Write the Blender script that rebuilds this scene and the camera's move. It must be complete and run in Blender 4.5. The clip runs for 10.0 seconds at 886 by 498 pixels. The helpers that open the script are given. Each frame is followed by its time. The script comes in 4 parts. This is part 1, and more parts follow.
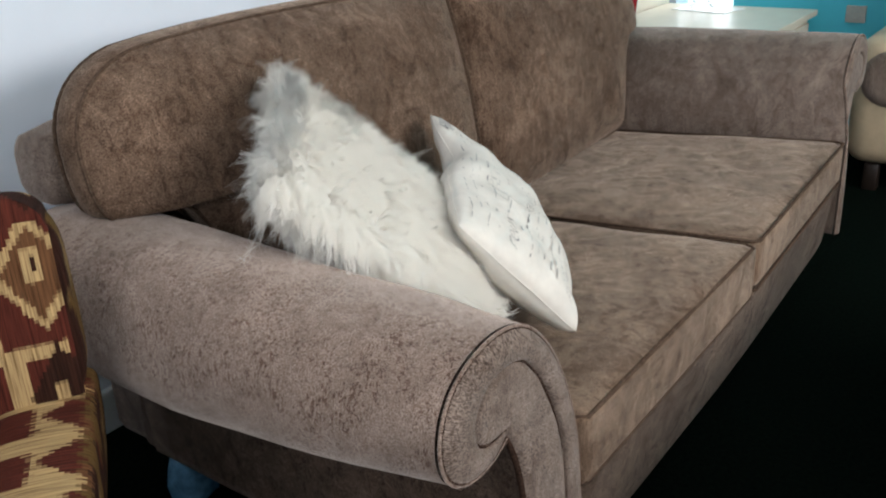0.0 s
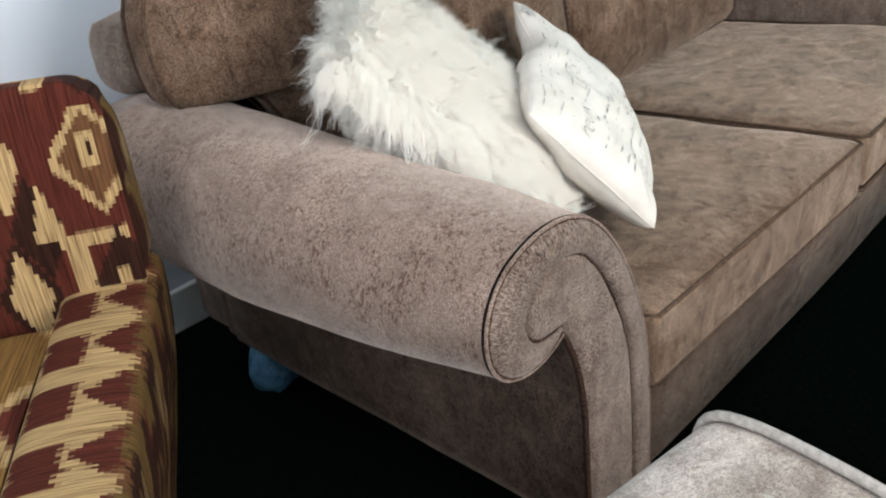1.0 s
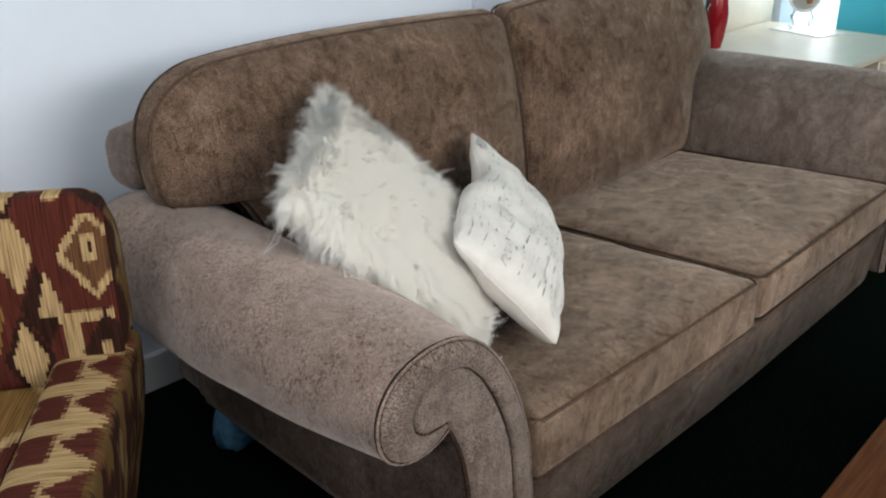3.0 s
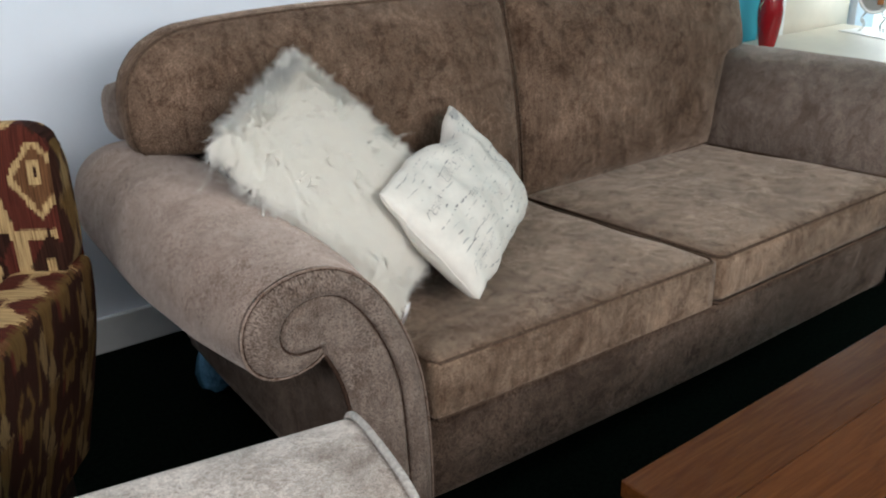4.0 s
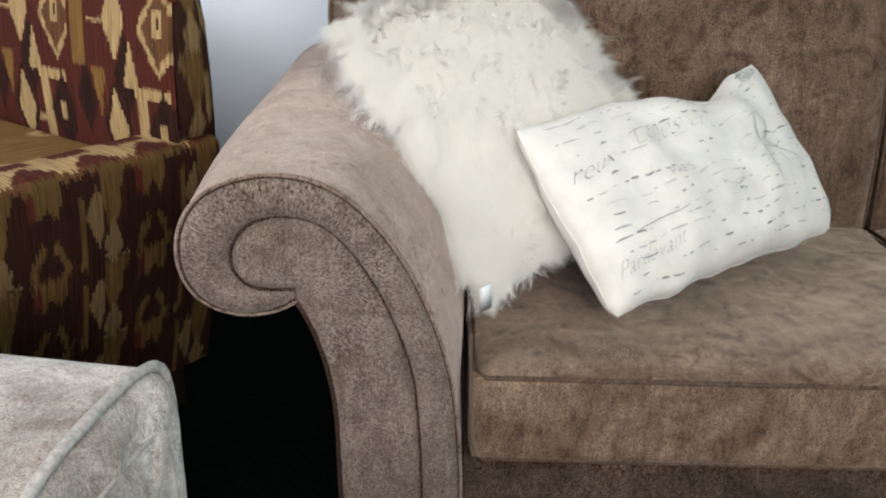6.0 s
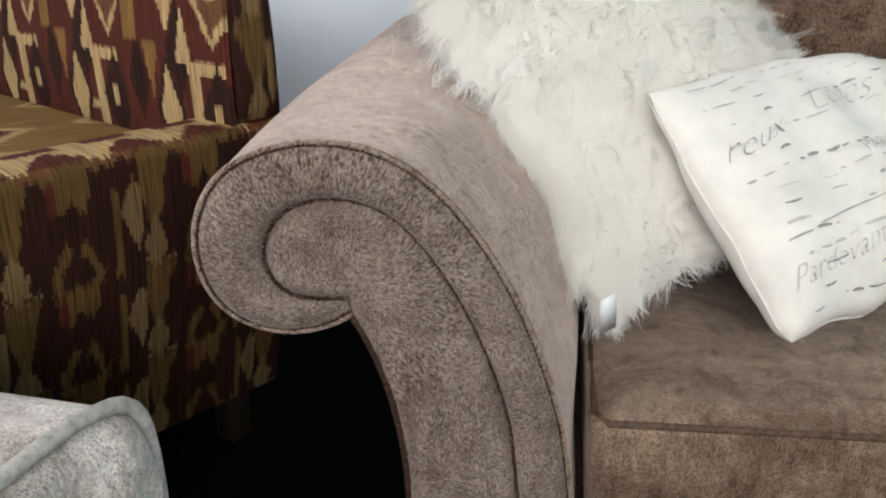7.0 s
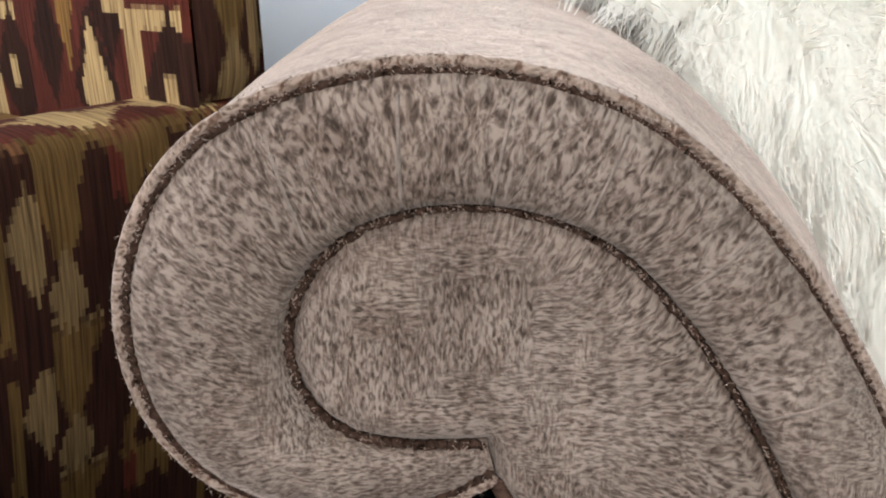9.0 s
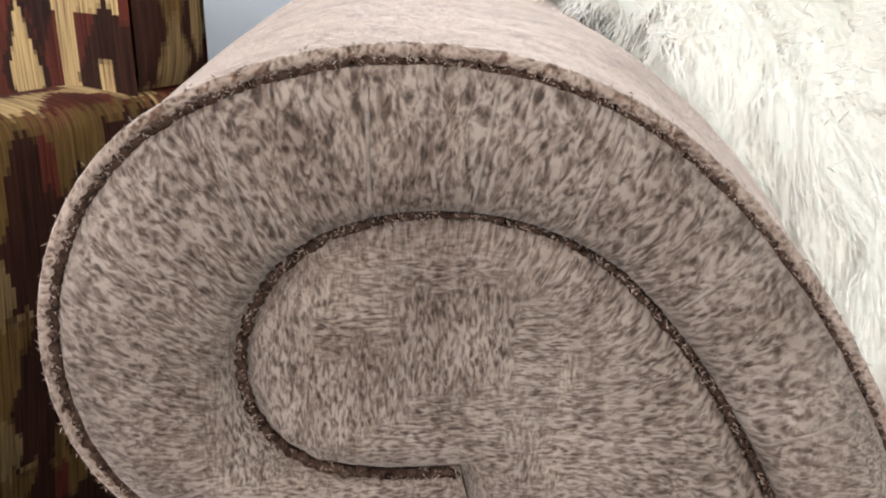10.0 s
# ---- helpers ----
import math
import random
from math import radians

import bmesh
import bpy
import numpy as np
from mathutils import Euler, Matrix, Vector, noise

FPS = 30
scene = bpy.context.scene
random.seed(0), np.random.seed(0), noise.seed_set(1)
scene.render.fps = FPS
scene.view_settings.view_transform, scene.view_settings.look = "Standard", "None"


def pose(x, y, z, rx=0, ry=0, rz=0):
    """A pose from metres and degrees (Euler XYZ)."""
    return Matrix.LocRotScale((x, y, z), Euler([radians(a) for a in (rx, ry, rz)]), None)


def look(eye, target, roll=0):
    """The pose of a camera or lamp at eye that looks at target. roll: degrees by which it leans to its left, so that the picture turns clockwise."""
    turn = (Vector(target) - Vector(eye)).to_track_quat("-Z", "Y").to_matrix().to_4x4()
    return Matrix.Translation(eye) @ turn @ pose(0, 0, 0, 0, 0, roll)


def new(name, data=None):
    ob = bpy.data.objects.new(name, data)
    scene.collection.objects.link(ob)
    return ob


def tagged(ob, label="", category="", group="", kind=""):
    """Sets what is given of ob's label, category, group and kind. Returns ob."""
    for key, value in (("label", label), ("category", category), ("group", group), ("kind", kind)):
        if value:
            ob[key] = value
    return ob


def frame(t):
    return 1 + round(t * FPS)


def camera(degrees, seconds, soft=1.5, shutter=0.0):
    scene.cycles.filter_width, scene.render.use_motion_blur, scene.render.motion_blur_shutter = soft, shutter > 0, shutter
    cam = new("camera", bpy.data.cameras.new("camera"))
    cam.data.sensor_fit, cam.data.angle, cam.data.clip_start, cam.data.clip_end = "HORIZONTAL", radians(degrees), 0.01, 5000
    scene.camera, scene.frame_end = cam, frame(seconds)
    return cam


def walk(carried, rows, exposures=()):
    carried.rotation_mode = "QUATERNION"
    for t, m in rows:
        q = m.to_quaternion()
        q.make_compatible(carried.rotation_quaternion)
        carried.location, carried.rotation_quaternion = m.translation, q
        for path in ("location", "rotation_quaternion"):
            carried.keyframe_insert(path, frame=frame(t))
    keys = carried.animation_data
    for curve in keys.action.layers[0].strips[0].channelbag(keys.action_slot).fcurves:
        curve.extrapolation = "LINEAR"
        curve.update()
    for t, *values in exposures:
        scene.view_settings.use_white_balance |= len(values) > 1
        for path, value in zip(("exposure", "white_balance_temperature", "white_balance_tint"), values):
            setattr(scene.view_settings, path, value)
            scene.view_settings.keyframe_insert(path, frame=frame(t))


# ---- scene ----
cam = camera(52.2, 10.0, soft=2.1)
PATH = [
    (0, (-0.817, -0.537, 1.179), (0.651, 0.578, 0.401), -3.1),
    (0.5, (-0.742, -0.534, 1.17), (0.613, 0.642, 0.285), -4.7),
    (1, (-0.745, -0.568, 1.133), (0.487, 0.691, 0.186), -6.0),
    (1.5, (-0.757, -0.591, 1.206), (0.476, 0.721, 0.334), -3.9),
    (2, (-0.788, -0.659, 1.315), (0.45, 0.67, 0.479), -0.9),
    (2.5, (-0.816, -0.701, 1.355), (0.495, 0.598, 0.583), 0.1),
    (2.7, (-0.816, -0.728, 1.345), (0.497, 0.541, 0.529), -0.4),
    (3.8, (-0.643, -1.17, 1.255), (0.427, 0.332, 0.481), -1.4),
    (4, (-0.574, -1.196, 1.239), (0.466, 0.325, 0.459), -1.4),
    (4.5, (-0.318, -1.252, 1.213), (0.506, 0.409, 0.464), -1.3),
    (5, (-0.085, -1.289, 1.136), (0.479, 0.474, 0.378), 2.2),
    (5.5, (0.067, -1.161, 1.049), (0.403, 0.67, 0.319), 1.8),
    (5.7, (0.139, -1.081, 1.009), (0.321, 0.767, 0.267), 1.7),
    (6.8, (0.206, -0.781, 0.877), (-0.042, 1.064, 0.145), -0.9),
    (7, (0.184, -0.719, 0.838), (-0.077, 1.135, 0.134), -1.2),
    (7.5, (0.105, -0.537, 0.765), (-0.086, 1.317, 0.039), -1.6),
    (8, (0.051, -0.42, 0.729), (-0.122, 1.449, 0.039), -1.9),
    (8.5, (0.018, -0.351, 0.714), (-0.205, 1.529, 0.071), -1.9),
    (9, (0.006, -0.3, 0.696), (-0.152, 1.584, 0.046), -1.1),
    (9.5, (-0.004, -0.278, 0.69), (-0.074, 1.604, 0.018), -0.0),
    (10, (-0.006, -0.269, 0.692), (-0.036, 1.615, 0.021), 0.4),
]
# the clip's camera brightens and darkens its picture on the way
EXPOSURES = [(0, -0.24), (0.5, -0.03), (1.0, 0.12), (1.5, 0.34), (2.0, 0.15), (2.5, -0.26), (4.0, -0.36), (5.0, -0.2), (5.5, -0.06), (7.0, -0.14), (7.5, -0.2), (8.0, -0.04), (9.0, 0.19), (10.0, 0.31)]
walk(cam, [(t, look(eye, target, roll)) for t, eye, target, roll in PATH], EXPOSURES)

from mathutils import geometry

# ---------------------------------------------------------------- world and light
WALL_Y, FAR_X, LEFT_X, NEAR_Y, TOP_Z = 1.205, 3.32, -2.6, -3.4, 2.6
world = bpy.data.worlds.new("daylight")
scene.world = world
world.use_nodes = True
wn = world.node_tree
sky = wn.nodes.new("ShaderNodeTexSky")
sky.sky_type, sky.sun_disc = "NISHITA", False
sky.sun_elevation, sky.sun_rotation = radians(38), radians(200)
wn.links.new(sky.outputs[0], wn.nodes["Background"].inputs[0])
wn.nodes["Background"].inputs[1].default_value = 0.12

sun = new("sun", bpy.data.lights.new("sun", "SUN"))
sun.data.energy, sun.data.angle, sun.data.color = 2.0, radians(0.6), (1.0, 0.95, 0.88)
sun.matrix_world = look((0, 0, 9), (6.0, 4.5, 0))


def window_light(name, eye, target, sx, sy, watts, color):
    lamp = new(name, bpy.data.lights.new(name, "AREA"))
    lamp.data.shape, lamp.data.size, lamp.data.size_y = "RECTANGLE", sx, sy
    lamp.data.energy, lamp.data.color = watts, color
    lamp.matrix_world = look(eye, target)
    return lamp


window_light("window_daylight", (0.9, NEAR_Y + 0.02, 1.98), (0.9, 0, 1.55), 3.3, 0.92, 132, (1.0, 0.957, 0.918))
window_light("side_window_daylight", (LEFT_X + 0.02, -1.2, 1.95), (0, -1.1, 1.5), 1.7, 0.88, 50, (0.95, 0.98, 1.0))
window_light("far_window_daylight", (FAR_X - 0.01, 1.02, 1.0), (0, 0.9, 0.9), 0.24, 0.8, 3, (0.95, 0.98, 1.0))


# ---------------------------------------------------------------- materials
def material(name):
    m = bpy.data.materials.new(name)
    m.use_nodes = True
    return m, m.node_tree, m.node_tree.nodes["Principled BSDF"]


def add(nt, kind, **inputs):
    n = nt.nodes.new(kind)
    for k, v in inputs.items():
        n.inputs[k.replace("_", " ")].default_value = v
    return n


def coords(nt, scale=(1, 1, 1)):
    tc = nt.nodes.new("ShaderNodeTexCoord")
    mp = nt.nodes.new("ShaderNodeMapping")
    mp.inputs["Scale"].default_value = scale
    nt.links.new(tc.outputs["Object"], mp.inputs["Vector"])
    return mp.outputs[0]


def noise_tex(nt, vec, scale, detail=4, rough=0.55, distortion=0.0):
    n = add(nt, "ShaderNodeTexNoise", Scale=scale, Detail=detail, Roughness=rough, Distortion=distortion)
    nt.links.new(vec, n.inputs["Vector"])
    return n.outputs["Fac"]


def ramp(nt, fac, stops):
    r = nt.nodes.new("ShaderNodeValToRGB")
    while len(r.color_ramp.elements) < len(stops):
        r.color_ramp.elements.new(0.5)
    for e, (p, c) in zip(r.color_ramp.elements, stops):
        e.position, e.color = p, (*c, 1)
    nt.links.new(fac, r.inputs[0])
    return r.outputs[0]


def mix(nt, a, b, fac, mode="MIX"):
    n = nt.nodes.new("ShaderNodeMix")
    n.data_type, n.blend_type = "RGBA", mode
    for socket, value in ((n.inputs[6], a), (n.inputs[7], b), (n.inputs[0], fac)):
        if isinstance(value, bpy.types.NodeSocket):
            nt.links.new(value, socket)
        elif isinstance(value, tuple):
            socket.default_value = (*value, 1)
        else:
            socket.default_value = value
    return n.outputs[2]


def bump(nt, bsdf, height, strength, distance):
    b = add(nt, "ShaderNodeBump", Strength=strength, Distance=distance)
    nt.links.new(height, b.inputs["Height"])
    nt.links.new(b.outputs[0], bsdf.inputs["Normal"])


def dashes(nt, scale, rough):
    """Staggered short stitches: small at their middles, large between them."""
    v = coords(nt, scale)
    warp = add(nt, "ShaderNodeTexNoise", Scale=0.16, Detail=2, Roughness=0.6)
    nt.links.new(v, warp.inputs["Vector"])
    bent = nt.nodes.new("ShaderNodeVectorMath")
    bent.operation = "MULTIPLY_ADD"
    nt.links.new(warp.outputs["Color"], bent.inputs[0])
    bent.inputs[1].default_value = (3.2, 3.2, 3.2)
    nt.links.new(v, bent.inputs[2])
    cells = add(nt, "ShaderNodeTexVoronoi", Scale=1.0, Randomness=0.85)
    nt.links.new(bent.outputs[0], cells.inputs["Vector"])
    return mix(nt, cells.outputs["Distance"], noise_tex(nt, bent.outputs[0], 0.95, 2, 0.55, 0.3), rough)


def scroll_dashes(nt):
    """Stitches lying radially round the scroll of the arm, upright further down its post."""
    tc = nt.nodes.new("ShaderNodeTexCoord")
    xyz = nt.nodes.new("ShaderNodeSeparateXYZ")
    nt.links.new(tc.outputs["Object"], xyz.inputs[0])

    def calc(op, a, b):
        n = nt.nodes.new("ShaderNodeMath")
        n.operation = op
        for socket, value in zip(n.inputs, (a, b)):
            if isinstance(value, bpy.types.NodeSocket):
                nt.links.new(value, socket)
            else:
                socket.default_value = value
        return n.outputs[0]
    dx, dz = calc("ADD", xyz.outputs[0], 0.02), calc("SUBTRACT", xyz.outputs[2], 0.535)
    turn = calc("ARCTAN2", dz, dx)
    reach = calc("SQRT", calc("ADD", calc("MULTIPLY", dx, dx), calc("MULTIPLY", dz, dz)), 0.0)
    v = nt.nodes.new("ShaderNodeCombineXYZ")
    nt.links.new(calc("MULTIPLY", turn, 62.0), v.inputs[0])
    nt.links.new(calc("MULTIPLY", reach, 300.0), v.inputs[2])
    warp = add(nt, "ShaderNodeTexNoise", Scale=0.12, Detail=2, Roughness=0.6)
    nt.links.new(v.outputs[0], warp.inputs["Vector"])
    bent = nt.nodes.new("ShaderNodeVectorMath")
    bent.operation = "MULTIPLY_ADD"
    nt.links.new(warp.outputs["Color"], bent.inputs[0])
    bent.inputs[1].default_value = (5, 5, 5)
    nt.links.new(v.outputs[0], bent.inputs[2])
    cells = add(nt, "ShaderNodeTexVoronoi", Scale=1.0, Randomness=0.95)
    nt.links.new(bent.outputs[0], cells.inputs["Vector"])
    radial = mix(nt, cells.outputs["Distance"], noise_tex(nt, bent.outputs[0], 0.9, 2, 0.55, 0.3), 0.82)
    return radial, ramp(nt, reach, [(0.058, (0, 0, 0)), (0.075, (1, 1, 1)), (0.12, (1, 1, 1)), (0.16, (0, 0, 0))])


def chenille(name, low, mid, high, sheen, tint, knit_depth=1.0, flecks=1.0, brush=(30, 30, 7), depth=1.0, relief=0.7, radial=False):
    """A short-napped chenille: crushed patches, brushed streaks, broken knit stitches and a soft sheen."""
    m, nt, bsdf = material(name)
    v = coords(nt)
    wide = noise_tex(nt, v, 4.2, 4, 0.6, 0.9)
    patches = noise_tex(nt, v, 15, 8, 0.66, 1.4)
    brushed = noise_tex(nt, coords(nt, brush), 1.0, 7, 0.68, 1.2)
    fleck = ramp(nt, noise_tex(nt, coords(nt, (170, 170, 100)), 1.0, 3, 0.6, 1.0), [(0.41, (1, 1, 1)), (0.48, (0, 0, 0))])
    worn = ramp(nt, noise_tex(nt, v, 9, 4, 0.6, 0.8), [(0.38, (0, 0, 0)), (0.52, (flecks, flecks, flecks))])
    knit = mix(nt, dashes(nt, (600, 600, 280), 0.5), dashes(nt, (300, 600, 600), 0.5), ramp(nt, noise_tex(nt, v, 30, 2), [(0.46, (0, 0, 0)), (0.56, (1, 1, 1))]))
    if radial:
        round_knit, where = scroll_dashes(nt)
        knit = mix(nt, mix(nt, dashes(nt, (900, 900, 300), 0.82), dashes(nt, (300, 900, 900), 0.82), ramp(nt, noise_tex(nt, v, 30, 2), [(0.46, (0, 0, 0)), (0.56, (1, 1, 1))])), round_knit, where)
    tone = ramp(nt, knit, [(0.33, low), (0.46, mid), (0.6, high)])
    tone = mix(nt, mid, tone, knit_depth)
    shade = ramp(nt, wide, [(0.3, (0.56, 0.5, 0.46)), (0.46, (0.88, 0.86, 0.84)), (0.56, (1.1, 1.09, 1.08)), (0.7, (1.38, 1.36, 1.34))])
    spots = ramp(nt, patches, [(0.32, (0.55, 0.49, 0.45)), (0.47, (0.93, 0.92, 0.91)), (0.6, (1.1, 1.1, 1.1)), (0.74, (1.32, 1.3, 1.28))])
    streaks = ramp(nt, brushed, [(0.32, (0.62, 0.57, 0.53)), (0.5, (1, 1, 1)), (0.68, (1.26, 1.25, 1.22))])
    col = mix(nt, mix(nt, mix(nt, tone, shade, 1.0, "MULTIPLY"), spots, 1.0, "MULTIPLY"), streaks, 1.0, "MULTIPLY")
    col = mix(nt, tone, col, depth)
    col = mix(nt, col, mix(nt, col, (0.45, 0.36, 0.32), 1.0, "MULTIPLY"), mix(nt, fleck, worn, 1.0, "MULTIPLY"))
    nt.links.new(col, bsdf.inputs["Base Color"])
    bsdf.inputs["Roughness"].default_value = 0.95
    bsdf.inputs["Specular IOR Level"].default_value = 0.1
    nap = add(nt, "ShaderNodeMath")
    nap.operation = "MULTIPLY_ADD"
    nt.links.new(patches, nap.inputs[0])
    nap.inputs[1].default_value, nap.inputs[2].default_value = 1.9 * sheen * depth, (0.9 - 0.95 * depth) * sheen
    nt.links.new(nap.outputs[0], bsdf.inputs["Sheen Weight"])
    bsdf.inputs["Sheen Roughness"].default_value = 0.42
    bsdf.inputs["Sheen Tint"].default_value = (*tint, 1)
    bump(nt, bsdf, mix(nt, knit, mix(nt, patches, brushed, 0.4), 0.45), relief, 0.0035)
    return m


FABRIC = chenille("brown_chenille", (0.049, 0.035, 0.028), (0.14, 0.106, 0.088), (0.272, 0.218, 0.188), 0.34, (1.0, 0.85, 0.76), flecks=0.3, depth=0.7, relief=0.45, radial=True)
# one sofa cloth in paler and darker copies, its light put into colour
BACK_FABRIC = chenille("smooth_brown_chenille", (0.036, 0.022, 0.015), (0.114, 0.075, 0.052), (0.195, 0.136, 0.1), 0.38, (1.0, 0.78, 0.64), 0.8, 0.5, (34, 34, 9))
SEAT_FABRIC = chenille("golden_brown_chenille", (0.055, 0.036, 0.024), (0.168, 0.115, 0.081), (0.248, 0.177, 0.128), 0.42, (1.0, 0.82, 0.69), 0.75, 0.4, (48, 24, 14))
# mottled darker copy: shade low on the sofa is put into its colour
SHADED_FABRIC = chenille("shaded_mottled_brown_chenille", (0.013, 0.0085, 0.006), (0.062, 0.042, 0.031), (0.132, 0.095, 0.073), 0.3, (1.0, 0.8, 0.68), 0.85, 1.0, (42, 42, 22))
# paler arm copy: the light on its nap is painted in
LIT_ARM_FABRIC = chenille("lit_pinkish_brown_chenille", (0.095, 0.064, 0.05), (0.24, 0.174, 0.14), (0.35, 0.268, 0.224), 0.68, (1.0, 0.85, 0.77), 0.95, 1.0, (120, 120, 110), 0.5)
GREY_FABRIC = chenille("grey_chenille", (0.27, 0.245, 0.225), (0.45, 0.41, 0.375), (0.58, 0.53, 0.49), 0.4, (1, 0.95, 0.9), 1.0, 0.4, (60, 60, 60), 0.75)


def plain(name, color, rough=0.6, spread=0.12, scale=18, metal=0.0, bump_strength=0.15, bump_scale=220, bump_size=0.002):
    """A surface of one colour with faint stains and fine relief."""
    m, nt, bsdf = material(name)
    v = coords(nt)
    lo, hi = tuple(c * (1 - spread) for c in color), tuple(min(1, c * (1 + spread)) for c in color)
    nt.links.new(ramp(nt, noise_tex(nt, v, scale, 6, 0.6), [(0.3, lo), (0.7, hi)]), bsdf.inputs["Base Color"])
    bsdf.inputs["Roughness"].default_value, bsdf.inputs["Metallic"].default_value = rough, metal
    bump(nt, bsdf, noise_tex(nt, v, bump_scale, 3), bump_strength, bump_size)
    return m


SEAM = plain("brown_cushion_piping", (0.09, 0.06, 0.043), 0.9, 0.45, 160, bump_strength=0.6, bump_scale=500)
WELT = plain("brown_piping", (0.045, 0.027, 0.02), 0.9, 0.75, 260, bump_strength=0.6, bump_scale=500)
WELT_LIGHT = plain("worn_piping", (0.2, 0.155, 0.13), 0.9, 0.45, 160, bump_strength=0.6, bump_scale=500)
GREY_WELT = plain("grey_piping", (0.43, 0.395, 0.36), 0.9, 0.3, 160, bump_strength=0.6, bump_scale=500)
WALL_PAINT = plain("white_wall_paint", (0.745, 0.8, 0.88), 0.75, 0.03, 2.5, bump_strength=0.12, bump_scale=140)
# bluish shadow band on the wall, put into the pier's colour
PIER_SHADE = plain("shadow_tinted_white_paint", (0.66, 0.7, 0.8), 0.75, 0.03, 2.5, bump_strength=0.12, bump_scale=140)
TEAL_PAINT = plain("turquoise_wall_paint", (0.06, 0.47, 0.6), 0.6, 0.06, 3, bump_strength=0.12, bump_scale=140)
SKIRTING = plain("white_skirting_gloss", (0.76, 0.77, 0.76), 0.35, 0.05, 12, bump_strength=0.05)
CARPET = plain("black_carpet", (0.0045, 0.0078, 0.006), 1.0, 0.5, 90, bump_strength=0.9, bump_scale=420, bump_size=0.006)
CREAM = plain("cream_painted_wood", (0.6, 0.55, 0.45), 0.4, 0.06, 9, bump_strength=0.08, bump_scale=60)
CEILING_PAINT = plain("white_ceiling_paint", (0.82, 0.82, 0.82), 0.8, 0.02, 3)
FUR = plain("white_fur_fibre", (0.975, 0.955, 0.91), 0.65, 0.03, 30, bump_strength=0.0)
FUR.node_tree.nodes["Principled BSDF"].inputs["Specular IOR Level"].default_value = 0.0
m_fur, nt_fur, b_fur = FUR, FUR.node_tree, FUR.node_tree.nodes["Principled BSDF"]
through_light = add(nt_fur, "ShaderNodeBsdfTranslucent")
through_light.inputs["Color"].default_value = (0.99, 0.972, 0.93, 1)
both = add(nt_fur, "ShaderNodeMixShader")
both.inputs[0].default_value = 0.53
nt_fur.links.new(b_fur.outputs[0], both.inputs[1])
nt_fur.links.new(through_light.outputs[0], both.inputs[2])
nt_fur.links.new(both.outputs[0], nt_fur.nodes["Material Output"].inputs["Surface"])
FUR_BACKING = plain("white_plush_backing", (0.95, 0.93, 0.89), 0.9, 0.05, 40)
LINEN = plain("off_white_linen", (0.7, 0.662, 0.6), 0.85, 0.09, 22, bump_strength=0.35, bump_scale=700, bump_size=0.001)
INK = plain("faded_grey_ink", (0.28, 0.27, 0.262), 0.9, 0.35, 120)
INK_PALE = plain("worn_pale_ink", (0.46, 0.445, 0.42), 0.9, 0.2, 120)
TAG = plain("white_satin_tag", (0.8, 0.8, 0.8), 0.4, 0.03, 30)
BLUE_WRAP = plain("blue_plastic_wrap", (0.12, 0.3, 0.48), 0.22, 0.3, 45, bump_strength=0.9, bump_scale=60, bump_size=0.01)
DARK_WOOD = plain("dark_wood", (0.018, 0.012, 0.009), 0.4, 0.3, 30)
RED_GLASS = plain("red_glazed_vase", (0.26, 0.008, 0.012), 0.12, 0.1, 12, bump_strength=0.0)
LEAF = plain("dark_green_leaf", (0.035, 0.085, 0.025), 0.45, 0.4, 60)
STEM = plain("pale_plant_stem", (0.3, 0.32, 0.2), 0.5, 0.2, 60)
CHROME = plain("polished_chrome", (0.75, 0.75, 0.75), 0.12, 0.02, 20, metal=1.0, bump_strength=0.0)
for dull in (CARPET, WELT, SEAM, FUR_BACKING):
    dull.node_tree.nodes["Principled BSDF"].inputs["Specular IOR Level"].default_value = 0.0
SOCKET = plain("grey_socket_plate", (0.35, 0.36, 0.34), 0.4, 0.1, 60)

m_glow, nt_glow, b_glow = material("bright_overcast_daylight")
b_glow.inputs["Emission Color"].default_value, b_glow.inputs["Emission Strength"].default_value = (0.96, 0.98, 1, 1), 1.6
DAYLIGHT = m_glow


def table_wood():
    m, nt, bsdf = material("varnished_red_brown_wood")
    v = coords(nt, (2.2, 26, 26))
    grain = noise_tex(nt, v, 2.4, 8, 0.65, 1.4)
    col = ramp(nt, grain, [(0.25, (0.058, 0.017, 0.0045)), (0.5, (0.09, 0.029, 0.0075)), (0.75, (0.122, 0.043, 0.0115))])
    info = nt.nodes.new("ShaderNodeObjectInfo")
    tone = ramp(nt, info.outputs["Random"], [(0, (0.85, 0.85, 0.85)), (1, (1.15, 1.12, 1.1))])
    nt.links.new(mix(nt, col, tone, 1.0, "MULTIPLY"), bsdf.inputs["Base Color"])
    bsdf.inputs["Roughness"].default_value = 0.24
    bsdf.inputs["Specular IOR Level"].default_value = 0.12
    bump(nt, bsdf, grain, 0.12, 0.002)
    return m


WOOD = table_wood()


